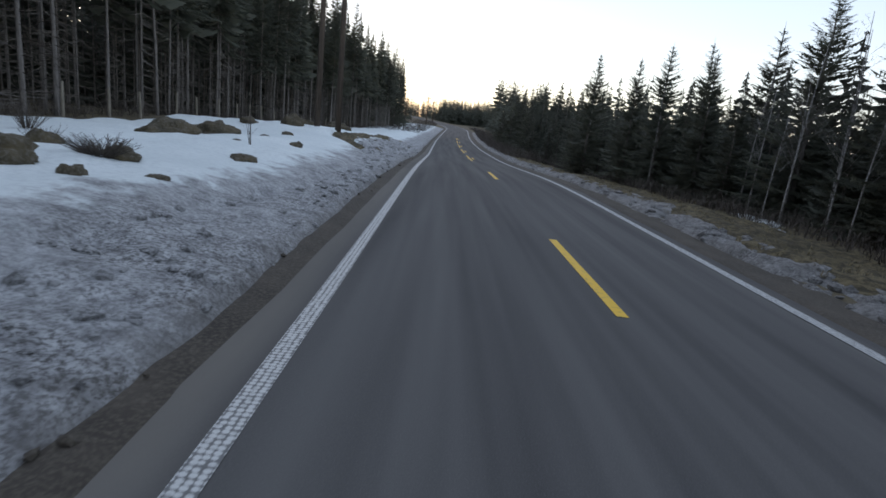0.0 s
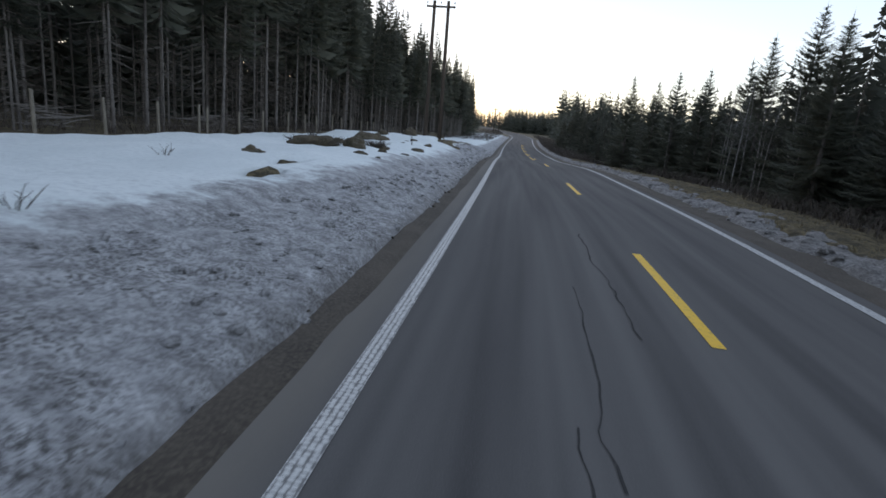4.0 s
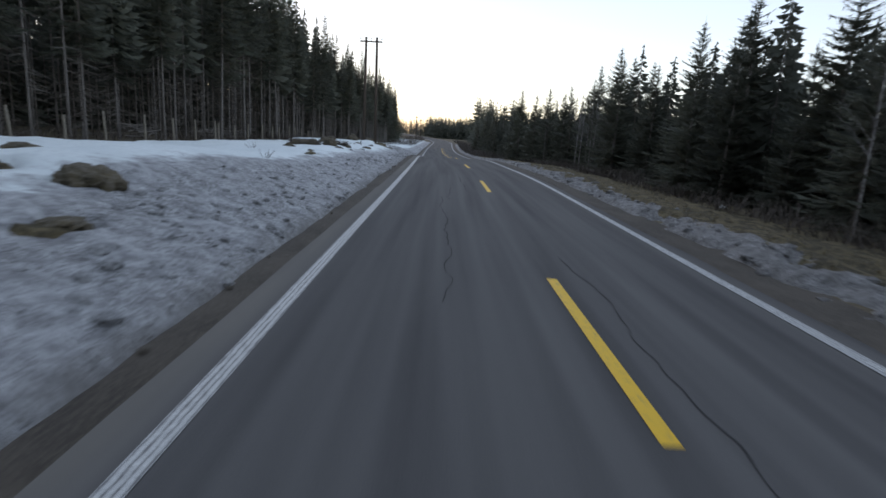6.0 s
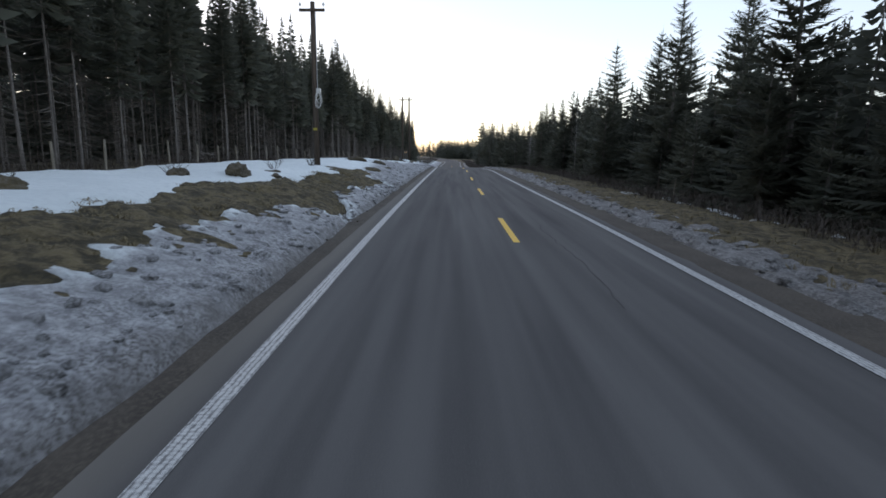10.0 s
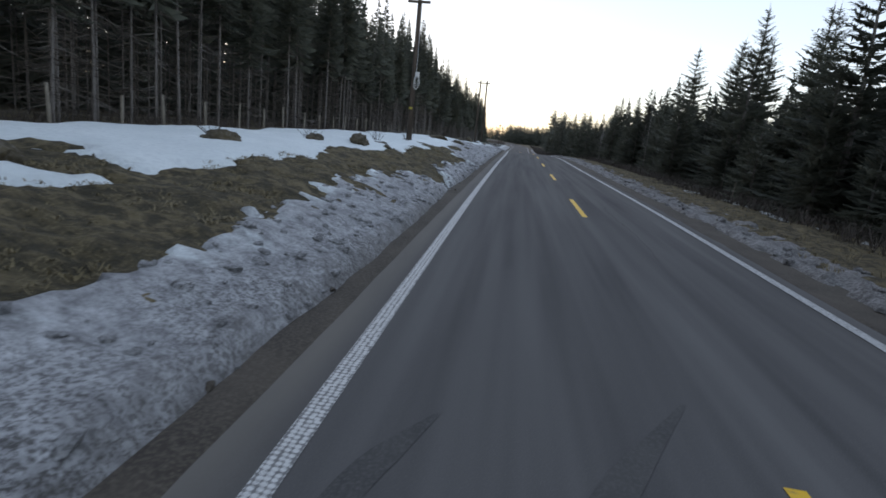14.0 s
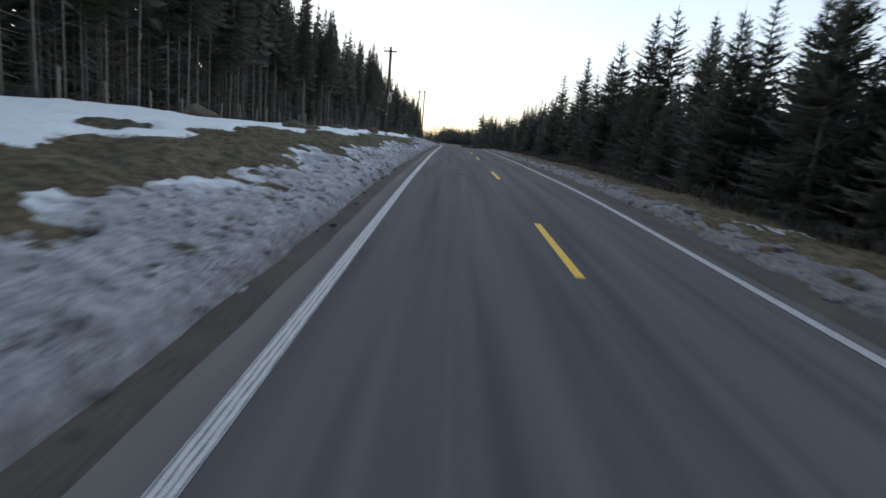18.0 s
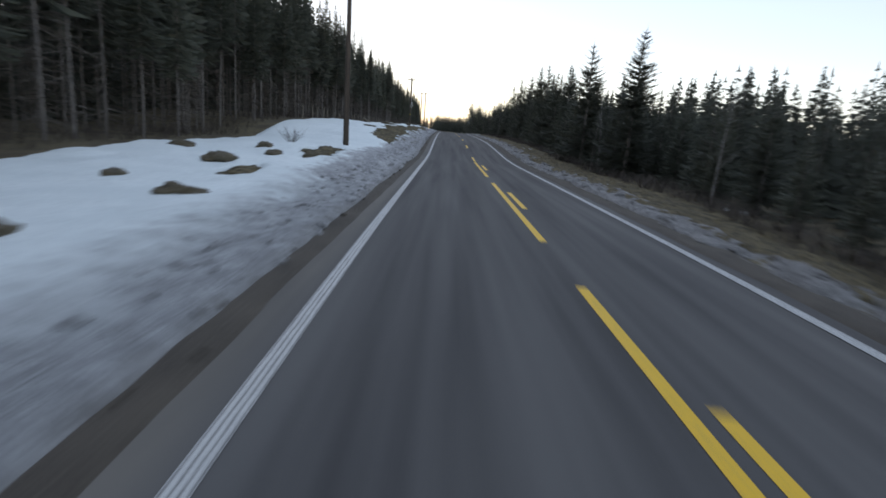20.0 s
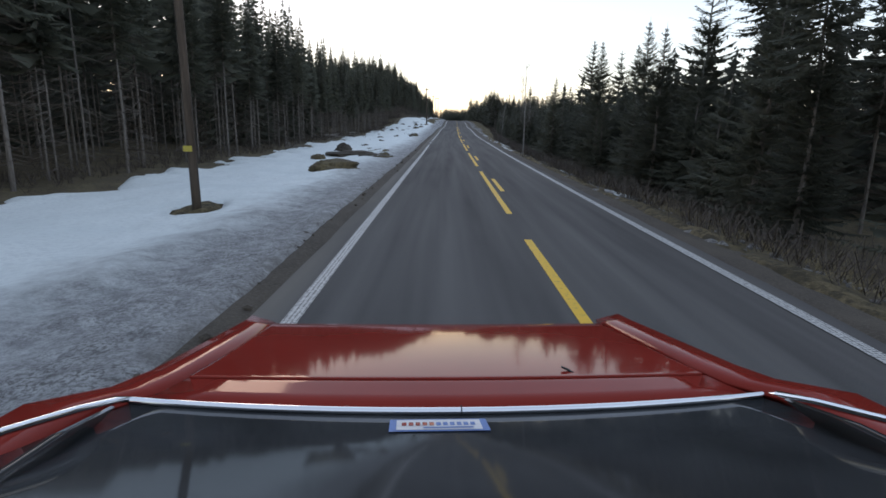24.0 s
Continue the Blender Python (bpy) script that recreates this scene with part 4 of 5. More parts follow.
power_pole(-6.05, 26.4, 8.9, 1.9, True, label="twin wooden power poles joined by a crossarm in snow")
power_pole(-6.1, -27.3, 7.4, 1.15, plate=1.9, coil=3.2, label="wooden power pole with looped white cable and yellow plate")
power_pole(-5.3, -88.4, 7.8, 1.15)
power_pole(-5.38, -200.2, 8.0, 1.15, plate=1.55, label="wooden power pole with a small yellow plate in snow", girth=0.66)
for y, u in ((134, -6.3), (190, -0.2), (228, 8.0)):
    power_pole(u, y, 6.8, 1.2)

# ---- fence ----
def fence(y0, y1, u, step):
    root = tagged(new("wire_fence"), "grey wooden fence posts with wire along the forest edge", "fence")
    ys = np.arange(y0, y1, step)
    tops = []
    for y in ys:
        yy = float(y + rng.uniform(-0.3, 0.3))
        base = at(u + rng.uniform(-0.15, 0.15), yy)
        h = rng.uniform(1.05, 1.3)
        lean = Vector((rng.uniform(-0.06, 0.06), rng.uniform(-0.08, 0.08), 0))
        mesh_object("fence_post", *tube([base - Vector((0, 0, 0.3)), base + lean * 0.5 + Vector((0, 0, h * 0.5)), base + lean + Vector((0, 0, h))], [0.055, 0.052, 0.045], 7), POST, root)
        tops.append((base, lean, h))
    for q in (0.35, 0.65, 0.93):
        pts = [b + l * q + Vector((0.05, 0, h * q)) for b, l, h in tops]
        mesh_object("wire", *tube(pts, [0.0025] * len(pts), 4, False), POST, root)
    return root


fence(-66, 10, -13.1, 2.6)
fence(10, 75, -13.1, 2.6)


# ---- boulders, mounds, bushes ----
def boulder(u, y, sx, sy, sz, label, material=ROCK, sink=0.25, name="boulder", cat="rock"):
    bm = bmesh.new()
    bmesh.ops.create_icosphere(bm, subdivisions=4, radius=1.0)
    off = Vector((rng.uniform(0, 50), rng.uniform(0, 50), rng.uniform(0, 50)))
    for v in bm.verts:
        n = noise.fractal(v.co * 1.3 + off, 0.9, 2.1, 5)
        v.co *= 1 + 0.38 * n + 0.10 * noise.noise(v.co * 5 + off)
        v.co = Vector((v.co.x * sx, v.co.y * sy, v.co.z * sz))
    for f in bm.faces:
        f.smooth = True
    ob = part(name, bm, material)
    ob.matrix_basis = Matrix.Translation(at(u, y, sz * (1 - sink) * 0.5 + (0.06 if name == "boulder" else 0.0))) @ Matrix.Rotation(rng.uniform(0, 6), 4, "Z")
    return tagged(ob, label, cat)


def bush(u, y, height, spread_r, count, label="leafless brown bush standing in the snow"):
    root = tagged(new("bush"), label, "bush")
    root.matrix_basis = Matrix.Translation(at(u, y, 0.1))
    for _ in range(count):
        a, s = rng.uniform(0, 6.28), spread_r * rng.uniform(0.3, 1.0)
        h = height * rng.uniform(0.5, 1.0)
        p0 = Vector((math.cos(a), math.sin(a), 0)) * s * 0.2
        p1 = p0 + Vector((math.cos(a) * s * 0.5, math.sin(a) * s * 0.5, h * 0.6))
        p2 = p1 + Vector((math.cos(a + 0.5) * s * 0.4, math.sin(a + 0.5) * s * 0.4, h * 0.4))
        pieces = [tube([p0, p1, p2], [0.009, 0.006, 0.002], 3, False)]
        for _ in range(3):
            q = p0.lerp(p1, rng.uniform(0.4, 1)) if rng.random() < 0.5 else p1.lerp(p2, rng.random())
            pieces.append(tube([q, q + Vector((rng.uniform(-1, 1), rng.uniform(-1, 1), rng.uniform(0.3, 1))) * 0.22 * height], [0.004, 0.0015], 3, False))
        mesh_object("stem", *merge(*pieces), TWIG, root)
    return root


MOSSY = "moss-grown boulder rising out of the snow"
for u, y, sx, sy, sz in (
        (-7.1, 6.1, 0.95, 0.5, 0.36), (-5.85, 6.5, 0.5, 0.45, 0.36), (-5.4, 8.3, 0.4, 0.3, 0.2), (-4.86, 6.4, 0.18, 0.2, 0.2), (-7.6, 14.3, 0.95, 0.6, 0.42), (-8.0, 18.2, 0.85, 0.6, 0.4), (-4.3, 7.3, 0.25, 0.2, 0.12), (-4.45, 10.9, 0.3, 0.3, 0.2), (-5.03, 4.2, 0.3, 0.2, 0.17), (-4.35, 3.7, 0.16, 0.16, 0.14),
        (-7.3, 9.3, 0.36, 0.3, 0.26), (-7.4, 25.2, 0.6, 0.5, 0.5), (-4.8, 16.2, 0.3, 0.25, 0.2), (-6.3, 20.5, 0.35, 0.3, 0.25), (-5.6, 13.6, 0.2, 0.2, 0.14), (-8.9, 23.8, 0.5, 0.4, 0.3), (-7.7, 28.5, 0.7, 0.5, 0.35), (-6.6, 32.0, 0.9, 0.6, 0.4), (-6.2, 17.6, 0.22, 0.2, 0.16),
        (-6.2, -16.1, 0.55, 1.2, 0.28), (-7.0, -13.8, 0.4, 0.3, 0.18), (-4.8, -15.5, 0.5, 0.55, 0.26), (-4.0, -17.3, 0.35, 0.35, 0.1)):
    boulder(u, y, sx * 0.8, sy * 0.8, sz * 0.8, MOSSY)
for u, y, sx, sy, sz in ((-9.57, -14.4, 0.35, 0.3, 0.16), (-11.79, -15.0, 0.2, 0.2, 0.14), (-6.9, -39.0, 0.6, 0.3, 0.24), (-5.65, -38.2, 0.7, 0.4, 0.32), (-5.6, -35.4, 0.35, 0.25, 0.15), (-4.9, -37.3, 0.3, 0.2, 0.14), (-6.8, -45, 0.5, 0.3, 0.26), (-7.4, -51.2, 0.7, 0.45, 0.34), (-6.8, -50.5, 0.5, 0.35, 0.28), (-8.9, -57.5, 0.8, 0.5, 0.4), (-6.15, -109.6, 0.8, 0.6, 0.38), (-6.77, -100.2, 0.7, 0.5, 0.32), (-9.85, -96.0, 0.5, 0.4, 0.25), (-5.53, -105.2, 0.6, 0.45, 0.25)):
    boulder(u, y, sx * 0.8, sy * 0.8, sz * 0.8, MOSSY)
for u, y, r in ((-9.75, -116.0, 0.34), (-7.82, -117.3, 0.3), (-9.77, -108.3, 0.3), (-10.48, -123.5, 0.34), (-8.38, -118.3, 0.2), (-9.33, -111.3, 0.22), (-7.86, -146.3, 0.3), (-6.4, -142.7, 0.26), (-6.56, -139.5, 0.22), (-9.86, -132.5, 0.2), (-6.57, -167.1, 0.24), (-7.99, -169.2, 0.2), (-5.68, -170.7, 0.22), (-6.66, -155.7, 0.26), (-7.91, -103.4, 0.26), (-5.9, -98.0, 0.3), (-7.1, -95.0, 0.34), (-5.18, -129.2, 0.16), (-8.25, -152.4, 0.18), (-5.62, -115.4, 0.2), (-7.45, -111.0, 0.24)):
    boulder(u, y, r * 1.3, r, r * 0.7, "dark mossy tussock sticking out of the snow", name="tussock", cat="tussock")
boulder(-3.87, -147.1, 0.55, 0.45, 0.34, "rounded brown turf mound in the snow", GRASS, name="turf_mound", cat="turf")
boulder(-6.45, 0.35, 0.32, 0.26, 0.2, "grey stone half sunk in the snow", name="stone", cat="rock")
boulder(-4.34, -189.8, 1.25, 0.9, 0.36, "large heap of brown soil and turf on snow", SOIL, name="soil_mound", cat="soil mound")
boulder(-6.69, -182.9, 0.45, 0.35, 0.3, "small dark soil heap on snow", SOIL, name="soil_mound", cat="soil mound")
boulder(-7.07, -174.0, 0.6, 0.5, 0.42, "dark rounded soil heap in the snow", GRAVEL, name="soil_mound", cat="soil mound")
boulder(-5.5, -179.6, 1.5, 1.5, 0.24, "low spread of dark soil beside the road", GRAVEL, name="soil_mound", cat="soil mound")
boulder(-4.1, -181.6, 0.9, 1.1, 0.2, "low spread of dark soil beside the road", GRAVEL, name="soil_mound", cat="soil mound")
for u, y, h, r, n in ((-7.3, 5.9, 0.34, 0.75, 130), (-6.75, 6.2, 0.36, 0.75, 120), (-5.5, 8.0, 0.34, 0.55, 110), (-9.1, 11.3, 0.65, 0.5, 40), (-7.3, 9.3, 0.35, 0.35, 24), (-5.1, -7.0, 0.32, 0.3, 6), (-7.41, -1.4, 0.3, 0.4, 6), (-5.05, 13.1, 1.3, 0.25, 4),
                      (-7.9, -43.4, 0.5, 0.5, 10), (-7.23, -29.6, 0.7, 0.3, 8), (-6.5, -32.5, 0.4, 0.4, 12), (-7.2, -38.8, 0.4, 0.5, 16), (-5.6, -30.5, 0.55, 0.4, 16), (-9.39, -120.9, 0.5, 0.5, 26), (-4.06, -149.9, 0.55, 0.45, 34), (-7.8, -89.2, 0.8, 0.8, 30), (-7.0, -174.0, 0.5, 0.5, 18), (-10.07, -144.9, 0.5, 0.4, 8), (-6.11, -133.9, 0.3, 0.3, 8)):
    bush(u, y, h, r, n)
bush(9.3, -16.5, 1.0, 0.9, 60, "rounded dry brown shrub below the spruces")
bush(8.6, -47.0, 0.7, 0.7, 30, "dry brown shrub below the spruces")
bush(9.4, 4.0, 0.9, 0.7, 30, "dry brown shrub below the spruces")


def brushwood(u, y, length, count):
    """Cut branches lying in a heap at the forest's edge."""
    root = tagged(new("brushwood_pile"), "heap of cut grey branches at the forest edge", "branches")
    root.matrix_basis = Matrix.Translation(at(u, y))
    for _ in range(count):
        a, z = rng.gauss(1.57, 0.35), rng.uniform(0.05, 0.75)
        d = Vector((math.cos(a), math.sin(a), rng.uniform(-0.12, 0.12))) * length * rng.uniform(0.4, 1.0)
        c = Vector((rng.uniform(-0.5, 0.5), rng.uniform(-0.8, 0.8), z))
        r = rng.uniform(0.012, 0.035)
        mesh_object("branch", *tube([c - d * 0.5, c + Vector((0, 0, rng.uniform(-0.08, 0.08))), c + d * 0.5], [r, r * 0.8, r * 0.4], 5), BARK, root)
    return root


for u, y, l, n in ((-14.6, 13.0, 3.0, 24), (-14.9, 17.5, 3.0, 20), (-14.4, 3.5, 2.4, 16), (-14.8, -20.0, 2.5, 16), (-11.2, -119.0, 2.5, 18), (-10.8, -128.0, 2.2, 16), (-11.0, -146.0, 2.5, 18), (-10.8, -158.5, 2.2, 16), (-11.0, -172.0, 2.2, 14)):
    brushwood(u, y, l, n)


# ---- bare birches and thin stems on the ditch side ----
def birch(rng, height, r, count=26, twigs=6):
    root = tagged(new("birch_tree"), "slender leafless birch with pale grey trunk", "tree", "bare birches")
    bend = rng.uniform(-0.5, 0.5)
    pts = [Vector((bend * (t ** 2), 0.3 * bend * t * t, height * t)) for t in np.linspace(-0.03, 1, 7)]
    mesh_object("trunk", *tube(pts, [r * (1 - 0.9 * i / 6) + 0.004 for i in range(7)], 7), BIRCH, root, smooth_faces=True)
    for k in range(count):
        t = rng.uniform(0.3, 0.97)
        p = Vector((bend * t * t, 0.3 * bend * t * t, height * t))
        a, L = rng.uniform(0, 6.28), height * 0.20 * (1.1 - t) * rng.uniform(0.6, 1.3) + 0.2
        d = Vector((math.cos(a), math.sin(a), 0))
        e = p + d * L * 0.5 + Vector((0, 0, L * 0.6))
        f = e + d * L * 0.4 + Vector((0, 0, L * 0.35))
        pieces = [tube([p, e, f], [0.012 * (1.2 - t), 0.007 * (1.2 - t), 0.002], 3, False)]
        for _ in range(twigs):
            q = p.lerp(e, rng.uniform(0.3, 1)) if rng.random() < 0.4 else e.lerp(f, rng.random())
            pieces.append(tube([q, q + Vector((rng.uniform(-1, 1), rng.uniform(-1, 1), rng.uniform(0.2, 1.2))) * 0.35 * L], [0.004, 0.0015], 3, False))
        mesh_object("branch", *merge(*pieces), BIRCH if k % 2 else TWIG, root)
    return root


def put(src, u, y, s, first):
    m = Matrix.Translation(at(u, y, -0.05)) @ Matrix.Rotation(rng.uniform(0, 6.28), 4, "Z") @ Matrix.Diagonal((s, s, s, 1))
    if first:
        src.matrix_basis = m
        return src
    return copy_thing(src, m @ Matrix.Diagonal((1 / src.scale.x, 1 / src.scale.y, 1 / src.scale.z, 1)))


stock = [birch(rng, 7.5, 0.04), birch(rng, 6.0, 0.032), birch(rng, 8.5, 0.052), birch(rng, 9.5, 0.085, 46, 14)]
seen_birch = set()
for u, y, s in ((10.2, 17.2, 0.85), (10.6, 19.8, 0.8), (10.4, 15.4, 0.8), (10.9, 16.2, 0.9), (10.2, 14.2, 0.75), (10.6, 13.0, 0.8), (10.3, 11.6, 0.75), (10.8, 20.8, 0.8), (11.0, 18.4, 0.85), (10.1, 18.0, 0.7), (9.6, 27.0, 0.8), (9.6, -10.5, 0.8), (9.3, -81.0, 0.75), (8.6, -82.0, 0.6), (9.0, -97, 0.9),
                (9.0, -115.5, 0.95), (8.6, -117, 0.85), (8.8, -119.5, 0.9), (8.4, -124, 0.8), (10.9, -134.8, 1.0), (9.0, -149.5, 0.95), (8.8, -153, 0.9)):
    k = rng.randrange(3)
    put(stock[k], u, y, 0.82 * s, k not in seen_birch)
    seen_birch.add(k)
put(stock[3], 9.1, -142.5, 0.88, True)
put(stock[3], 4.75, -177.6, 0.6, False)


# ---- dead grass and undergrowth ----
def blades(name, label, spots, height, material, cat="grass", lift=0.06):
    V, F = [], []
    for u, y, s in spots:
        b = at(u, y, lift)
        for _ in range(5):
            a, L = rng.uniform(0, 6.28), height * s * rng.uniform(0.5, 1.2)
            o = b + Vector((rng.uniform(-0.08, 0.08), rng.uniform(-0.08, 0.08), 0))
            d = Vector((math.cos(a), math.sin(a), 0))
            e = Vector((-d.y, d.x, 0)) * 0.008
            k = len(V)
            m = o + d * L * 0.45 + Vector((0, 0, L * (0.45 if lift > 0.06 else 0.6)))
            V += [o - e, o + e, m + e * 0.7, m - e * 0.7, o + d * L + Vector((0, 0, L * (0.2 if lift > 0.06 else 0.5)))]
            F += [(k, k + 1, k + 2, k + 3), (k + 3, k + 2, k + 4)]
    return tagged(mesh_object(name, V, F, material), label, cat, kind="stuff")


spots = []
ys = np.array([rng.uniform(-82, -24) if rng.random() < 0.85 else rng.uniform(20, 48) for _ in range(20000)])
us = np.array([-rng.uniform(2.6, 6.6) for _ in ys])
clumped = 3.5 * fractal(us * 1.6, ys * 1.6, 87) - 1.2 > np.array([rng.random() for _ in ys])
bare = left_turf(us, ys) > np.maximum(bank_left(us, ys), field_left(us, ys))
spots = [(float(u), float(y), rng.uniform(0.5, 1.3)) for u, y in zip(us[clumped & bare], ys[clumped & bare])][:6500]
blades("dead_grass", "matted olive-brown dead grass on the bank", spots, 0.12, STRAW, lift=0.10)
spots = []
for _ in range(6000):
    y = rng.uniform(-214, 55)
    spots.append((5.6 + abs(rng.gauss(1.0, 1.3)), y, rng.uniform(0.6, 1.3)))
blades("verge_grass", "matted dead grass on the ditch verge", spots, 0.17, STRAW)
spots = []
for _ in range(6000):
    y = rng.uniform(-212, 60)
    spots.append((float(np.interp(y, [-172, -150, -138, -120, -92], [5.2, 5.2, 6.2, 7.2, 8.2])) + abs(rng.gauss(0, 1.6)), y, rng.uniform(0.5, 1.4)))
blades("undergrowth", "brown withered undergrowth below the spruces", spots, 0.7, TWIG, "undergrowth")
spots = []
for _ in range(5000):
    y = rng.uniform(-210, 90)
    e = forest_edge(y) - 0.5
    spots.append((-(e + abs(rng.gauss(0, 2.5))), y, rng.uniform(0.5, 1.5)))
blades("forest_undergrowth", "dark withered undergrowth at the forest edge", spots, 0.6, TWIG, "undergrowth")

spots = []
for _ in range(4000):
    if rng.random() < 0.6:
        spots.append((5.6 + abs(rng.gauss(0, 2.6)), rng.uniform(48, 160), rng.uniform(0.5, 1.5)))
    else:
        spots.append((-(4.2 + abs(rng.gauss(0, 4))), rng.uniform(80, 172), rng.uniform(0.4, 1.2)))
blades("roadside_brush", "brown leafless brush along the far road", spots, 1.1, TWIG, "brush")



def chunks(name, label, count, where, size, material):
    """Loose lumps thrown up by the plough."""
    bm = bmesh.new()
    bmesh.ops.create_icosphere(bm, subdivisions=1, radius=1.0)
    base = np.array([tuple(v.co) for v in bm.verts])
    faces = [tuple(v.index for v in f.verts) for f in bm.faces]
    bm.free()
    V, F = [], []
    for n in range(count):
        u, y, z = where()
        r = size * rng.uniform(0.35, 1.0) ** 2 + 0.015
        lump = base * (1 + 0.35 * np.array([[rng.uniform(-1, 1)] for _ in base])) * np.array([r * rng.uniform(0.7, 1.5), r * rng.uniform(0.7, 1.5), r * 0.7])
        V.append(lump + np.array([u + float(cx(y)), y, z]))
        F += [tuple(i + n * len(base) for i in f) for f in faces]
    return tagged(mesh_object(name, np.concatenate(V), F, material), label, "snow", kind="stuff")


def on_bank():
    y = rng.uniform(-112, 40)
    u = -(2.15 + (float(bank_edge(np.array(y))) - 2.3) * rng.random())
    return u, y, float(bank_left(np.array(u), np.array(y)))


def on_strip():
    y, u = rng.uniform(-215, 40), rng.uniform(4.85, 6.3)
    return u, y, max(float(strip_right(np.array(u), np.array(y))), float(ground_h(u, y)))


def at_foot():
    y = rng.uniform(-215, 30)
    u = -abs(rng.gauss(2.25, 0.14))
    return u, y, float(ground_h(u, y)) + 0.03


chunks("snow_chunks", "loose dirty snow and ice lumps on the bank", 2200, on_bank, 0.08, LUMPS)
chunks("crust_chunks", "broken crusted snow lumps on the verge", 1500, on_strip, 0.12, CRUST)
chunks("foot_lumps", "dark grit and ice crumbs at the bank's foot", 380, at_foot, 0.035, GRAVEL)

# ---- road wear ----
TAR = two_scale("tar_seal", 3.0, 40.0, (0.028, 0.028, 0.028), (0.042, 0.041, 0.040), (0.06, 0.058, 0.056), 0.95, 0.004)
TAR.node_tree.nodes["Principled BSDF"].inputs["Specular IOR Level"].default_value = 0.2


def crack(u0, y0, y1, width, wander, seed):
    ys = np.linspace(y0, y1, int((y1 - y0) / 0.12) + 2)
    us = u0 + wander * (fractal(ys * 0.6, ys * 0 + seed, seed) - 0.5) * 2 + 0.05 * (vnoise(ys * 4, ys * 0, seed) - 0.5)
    V, F = [], []
    for i, (u, y) in enumerate(zip(us, ys)):
        w = width * (0.4 + float(vnoise(y * 3, 0, seed + 1)))
        for s in (-1, 1):
            uu = float(u) + s * w / 2
            V.append((uu + float(cx(y)), y, float(ground_h(uu, y)) + 0.005))
        if i:
            F.append((2 * i - 2, 2 * i - 1, 2 * i + 1, 2 * i))
    return tagged(mesh_object("tar_seam", V, F, TAR), "dark sealed crack running along the asphalt", "crack", kind="structure")


for q in ((0.3, -8.8, -5.0, 0.018, 0.12, 3), (0.75, -6.5, -1.5, 0.022, 0.1, 5), (0.15, -17.5, -8.2, 0.018, 0.16, 8), (1.9, -24, -15, 0.014, 0.12, 11), (2.3, -47, -40, 0.012, 0.15, 13)):
    crack(*q)
SKID = two_scale("tyre_mark", 2.0, 40.0, (0.056, 0.055, 0.054), (0.076, 0.074, 0.071), (0.10, 0.096, 0.092), 0.95, 0.003)
SKID.node_tree.nodes["Principled BSDF"].inputs["Specular IOR Level"].default_value = 0.25


def tyre_mark(points, width):
    """A smooth dark rubber band through plan points."""
    us, ys = [p[0] for p in points], [p[1] for p in points]
    t = np.linspace(0, 1, 30)
    k = np.linspace(0, 1, len(points))
    u, y = np.interp(t, k, us), np.interp(t, k, ys)
    for _ in range(3):
        u[1:-1], y[1:-1] = (u[:-2] + 2 * u[1:-1] + u[2:]) / 4, (y[:-2] + 2 * y[1:-1] + y[2:]) / 4
    V, F = [], []
    for i in range(30):
        a, b = max(i - 1, 0), min(i + 1, 29)
        d = Vector((u[b] - u[a], y[b] - y[a], 0)).normalized()
        for s in (-1, 1):
            half = width / 2 * min(1.0, 0.15 + 0.2 * i, 0.15 + 0.2 * (29 - i))
            uu, yy = float(u[i]) - s * d.y * half, float(y[i]) + s * d.x * half
            V.append((uu + float(cx(yy)), yy, float(ground_h(uu, yy)) + 0.005))
        if i:
            F.append((2 * i - 2, 2 * i - 1, 2 * i + 1, 2 * i))
    return tagged(mesh_object("tyre_mark", V, F, SKID), "dark rubber tyre mark curving over the asphalt", "tyre mark", kind="structure")


tyre_mark(((-0.98, -58.8), (-1.08, -57.9), (-1.18, -56.7), (-1.2, -55.0), (-1.02, -53.8), (-0.67, -53.0)), 0.2)
tyre_mark(((0.54, -58.4), (0.41, -57.5), (0.21, -56.3), (0.01, -55.3), (0.04, -54.4), (0.37, -53.6), (1.12, -52.3)), 0.22)
for u, y, sx, sy in ((-2.75, -42.6, 0.22, 0.12), (-2.7, -51.8, 0.25, 0.1), (-2.55, -71.5, 0.2, 0.2), (-2.6, -36.5, 0.25, 0.1), (-2.5, -34.8, 0.2, 0.08)):
    boulder(u, y, sx, sy, 0.09, "black lump of dirt and ice at the bank's foot", TAR, name="dirt_lump", cat="dirt lump")
stake = tagged(new("marker_stake"), "thin pale wooden marker stake in the verge", "stake")
stake.matrix_basis = Matrix.Translation(at(8.9, -31.5))
mesh_object("stick", *tube([(0, 0, -0.2), (0.03, 0, 0.5), (0.09, 0.05, 0.95)], [0.02, 0.018, 0.014], 6), POST, stake)


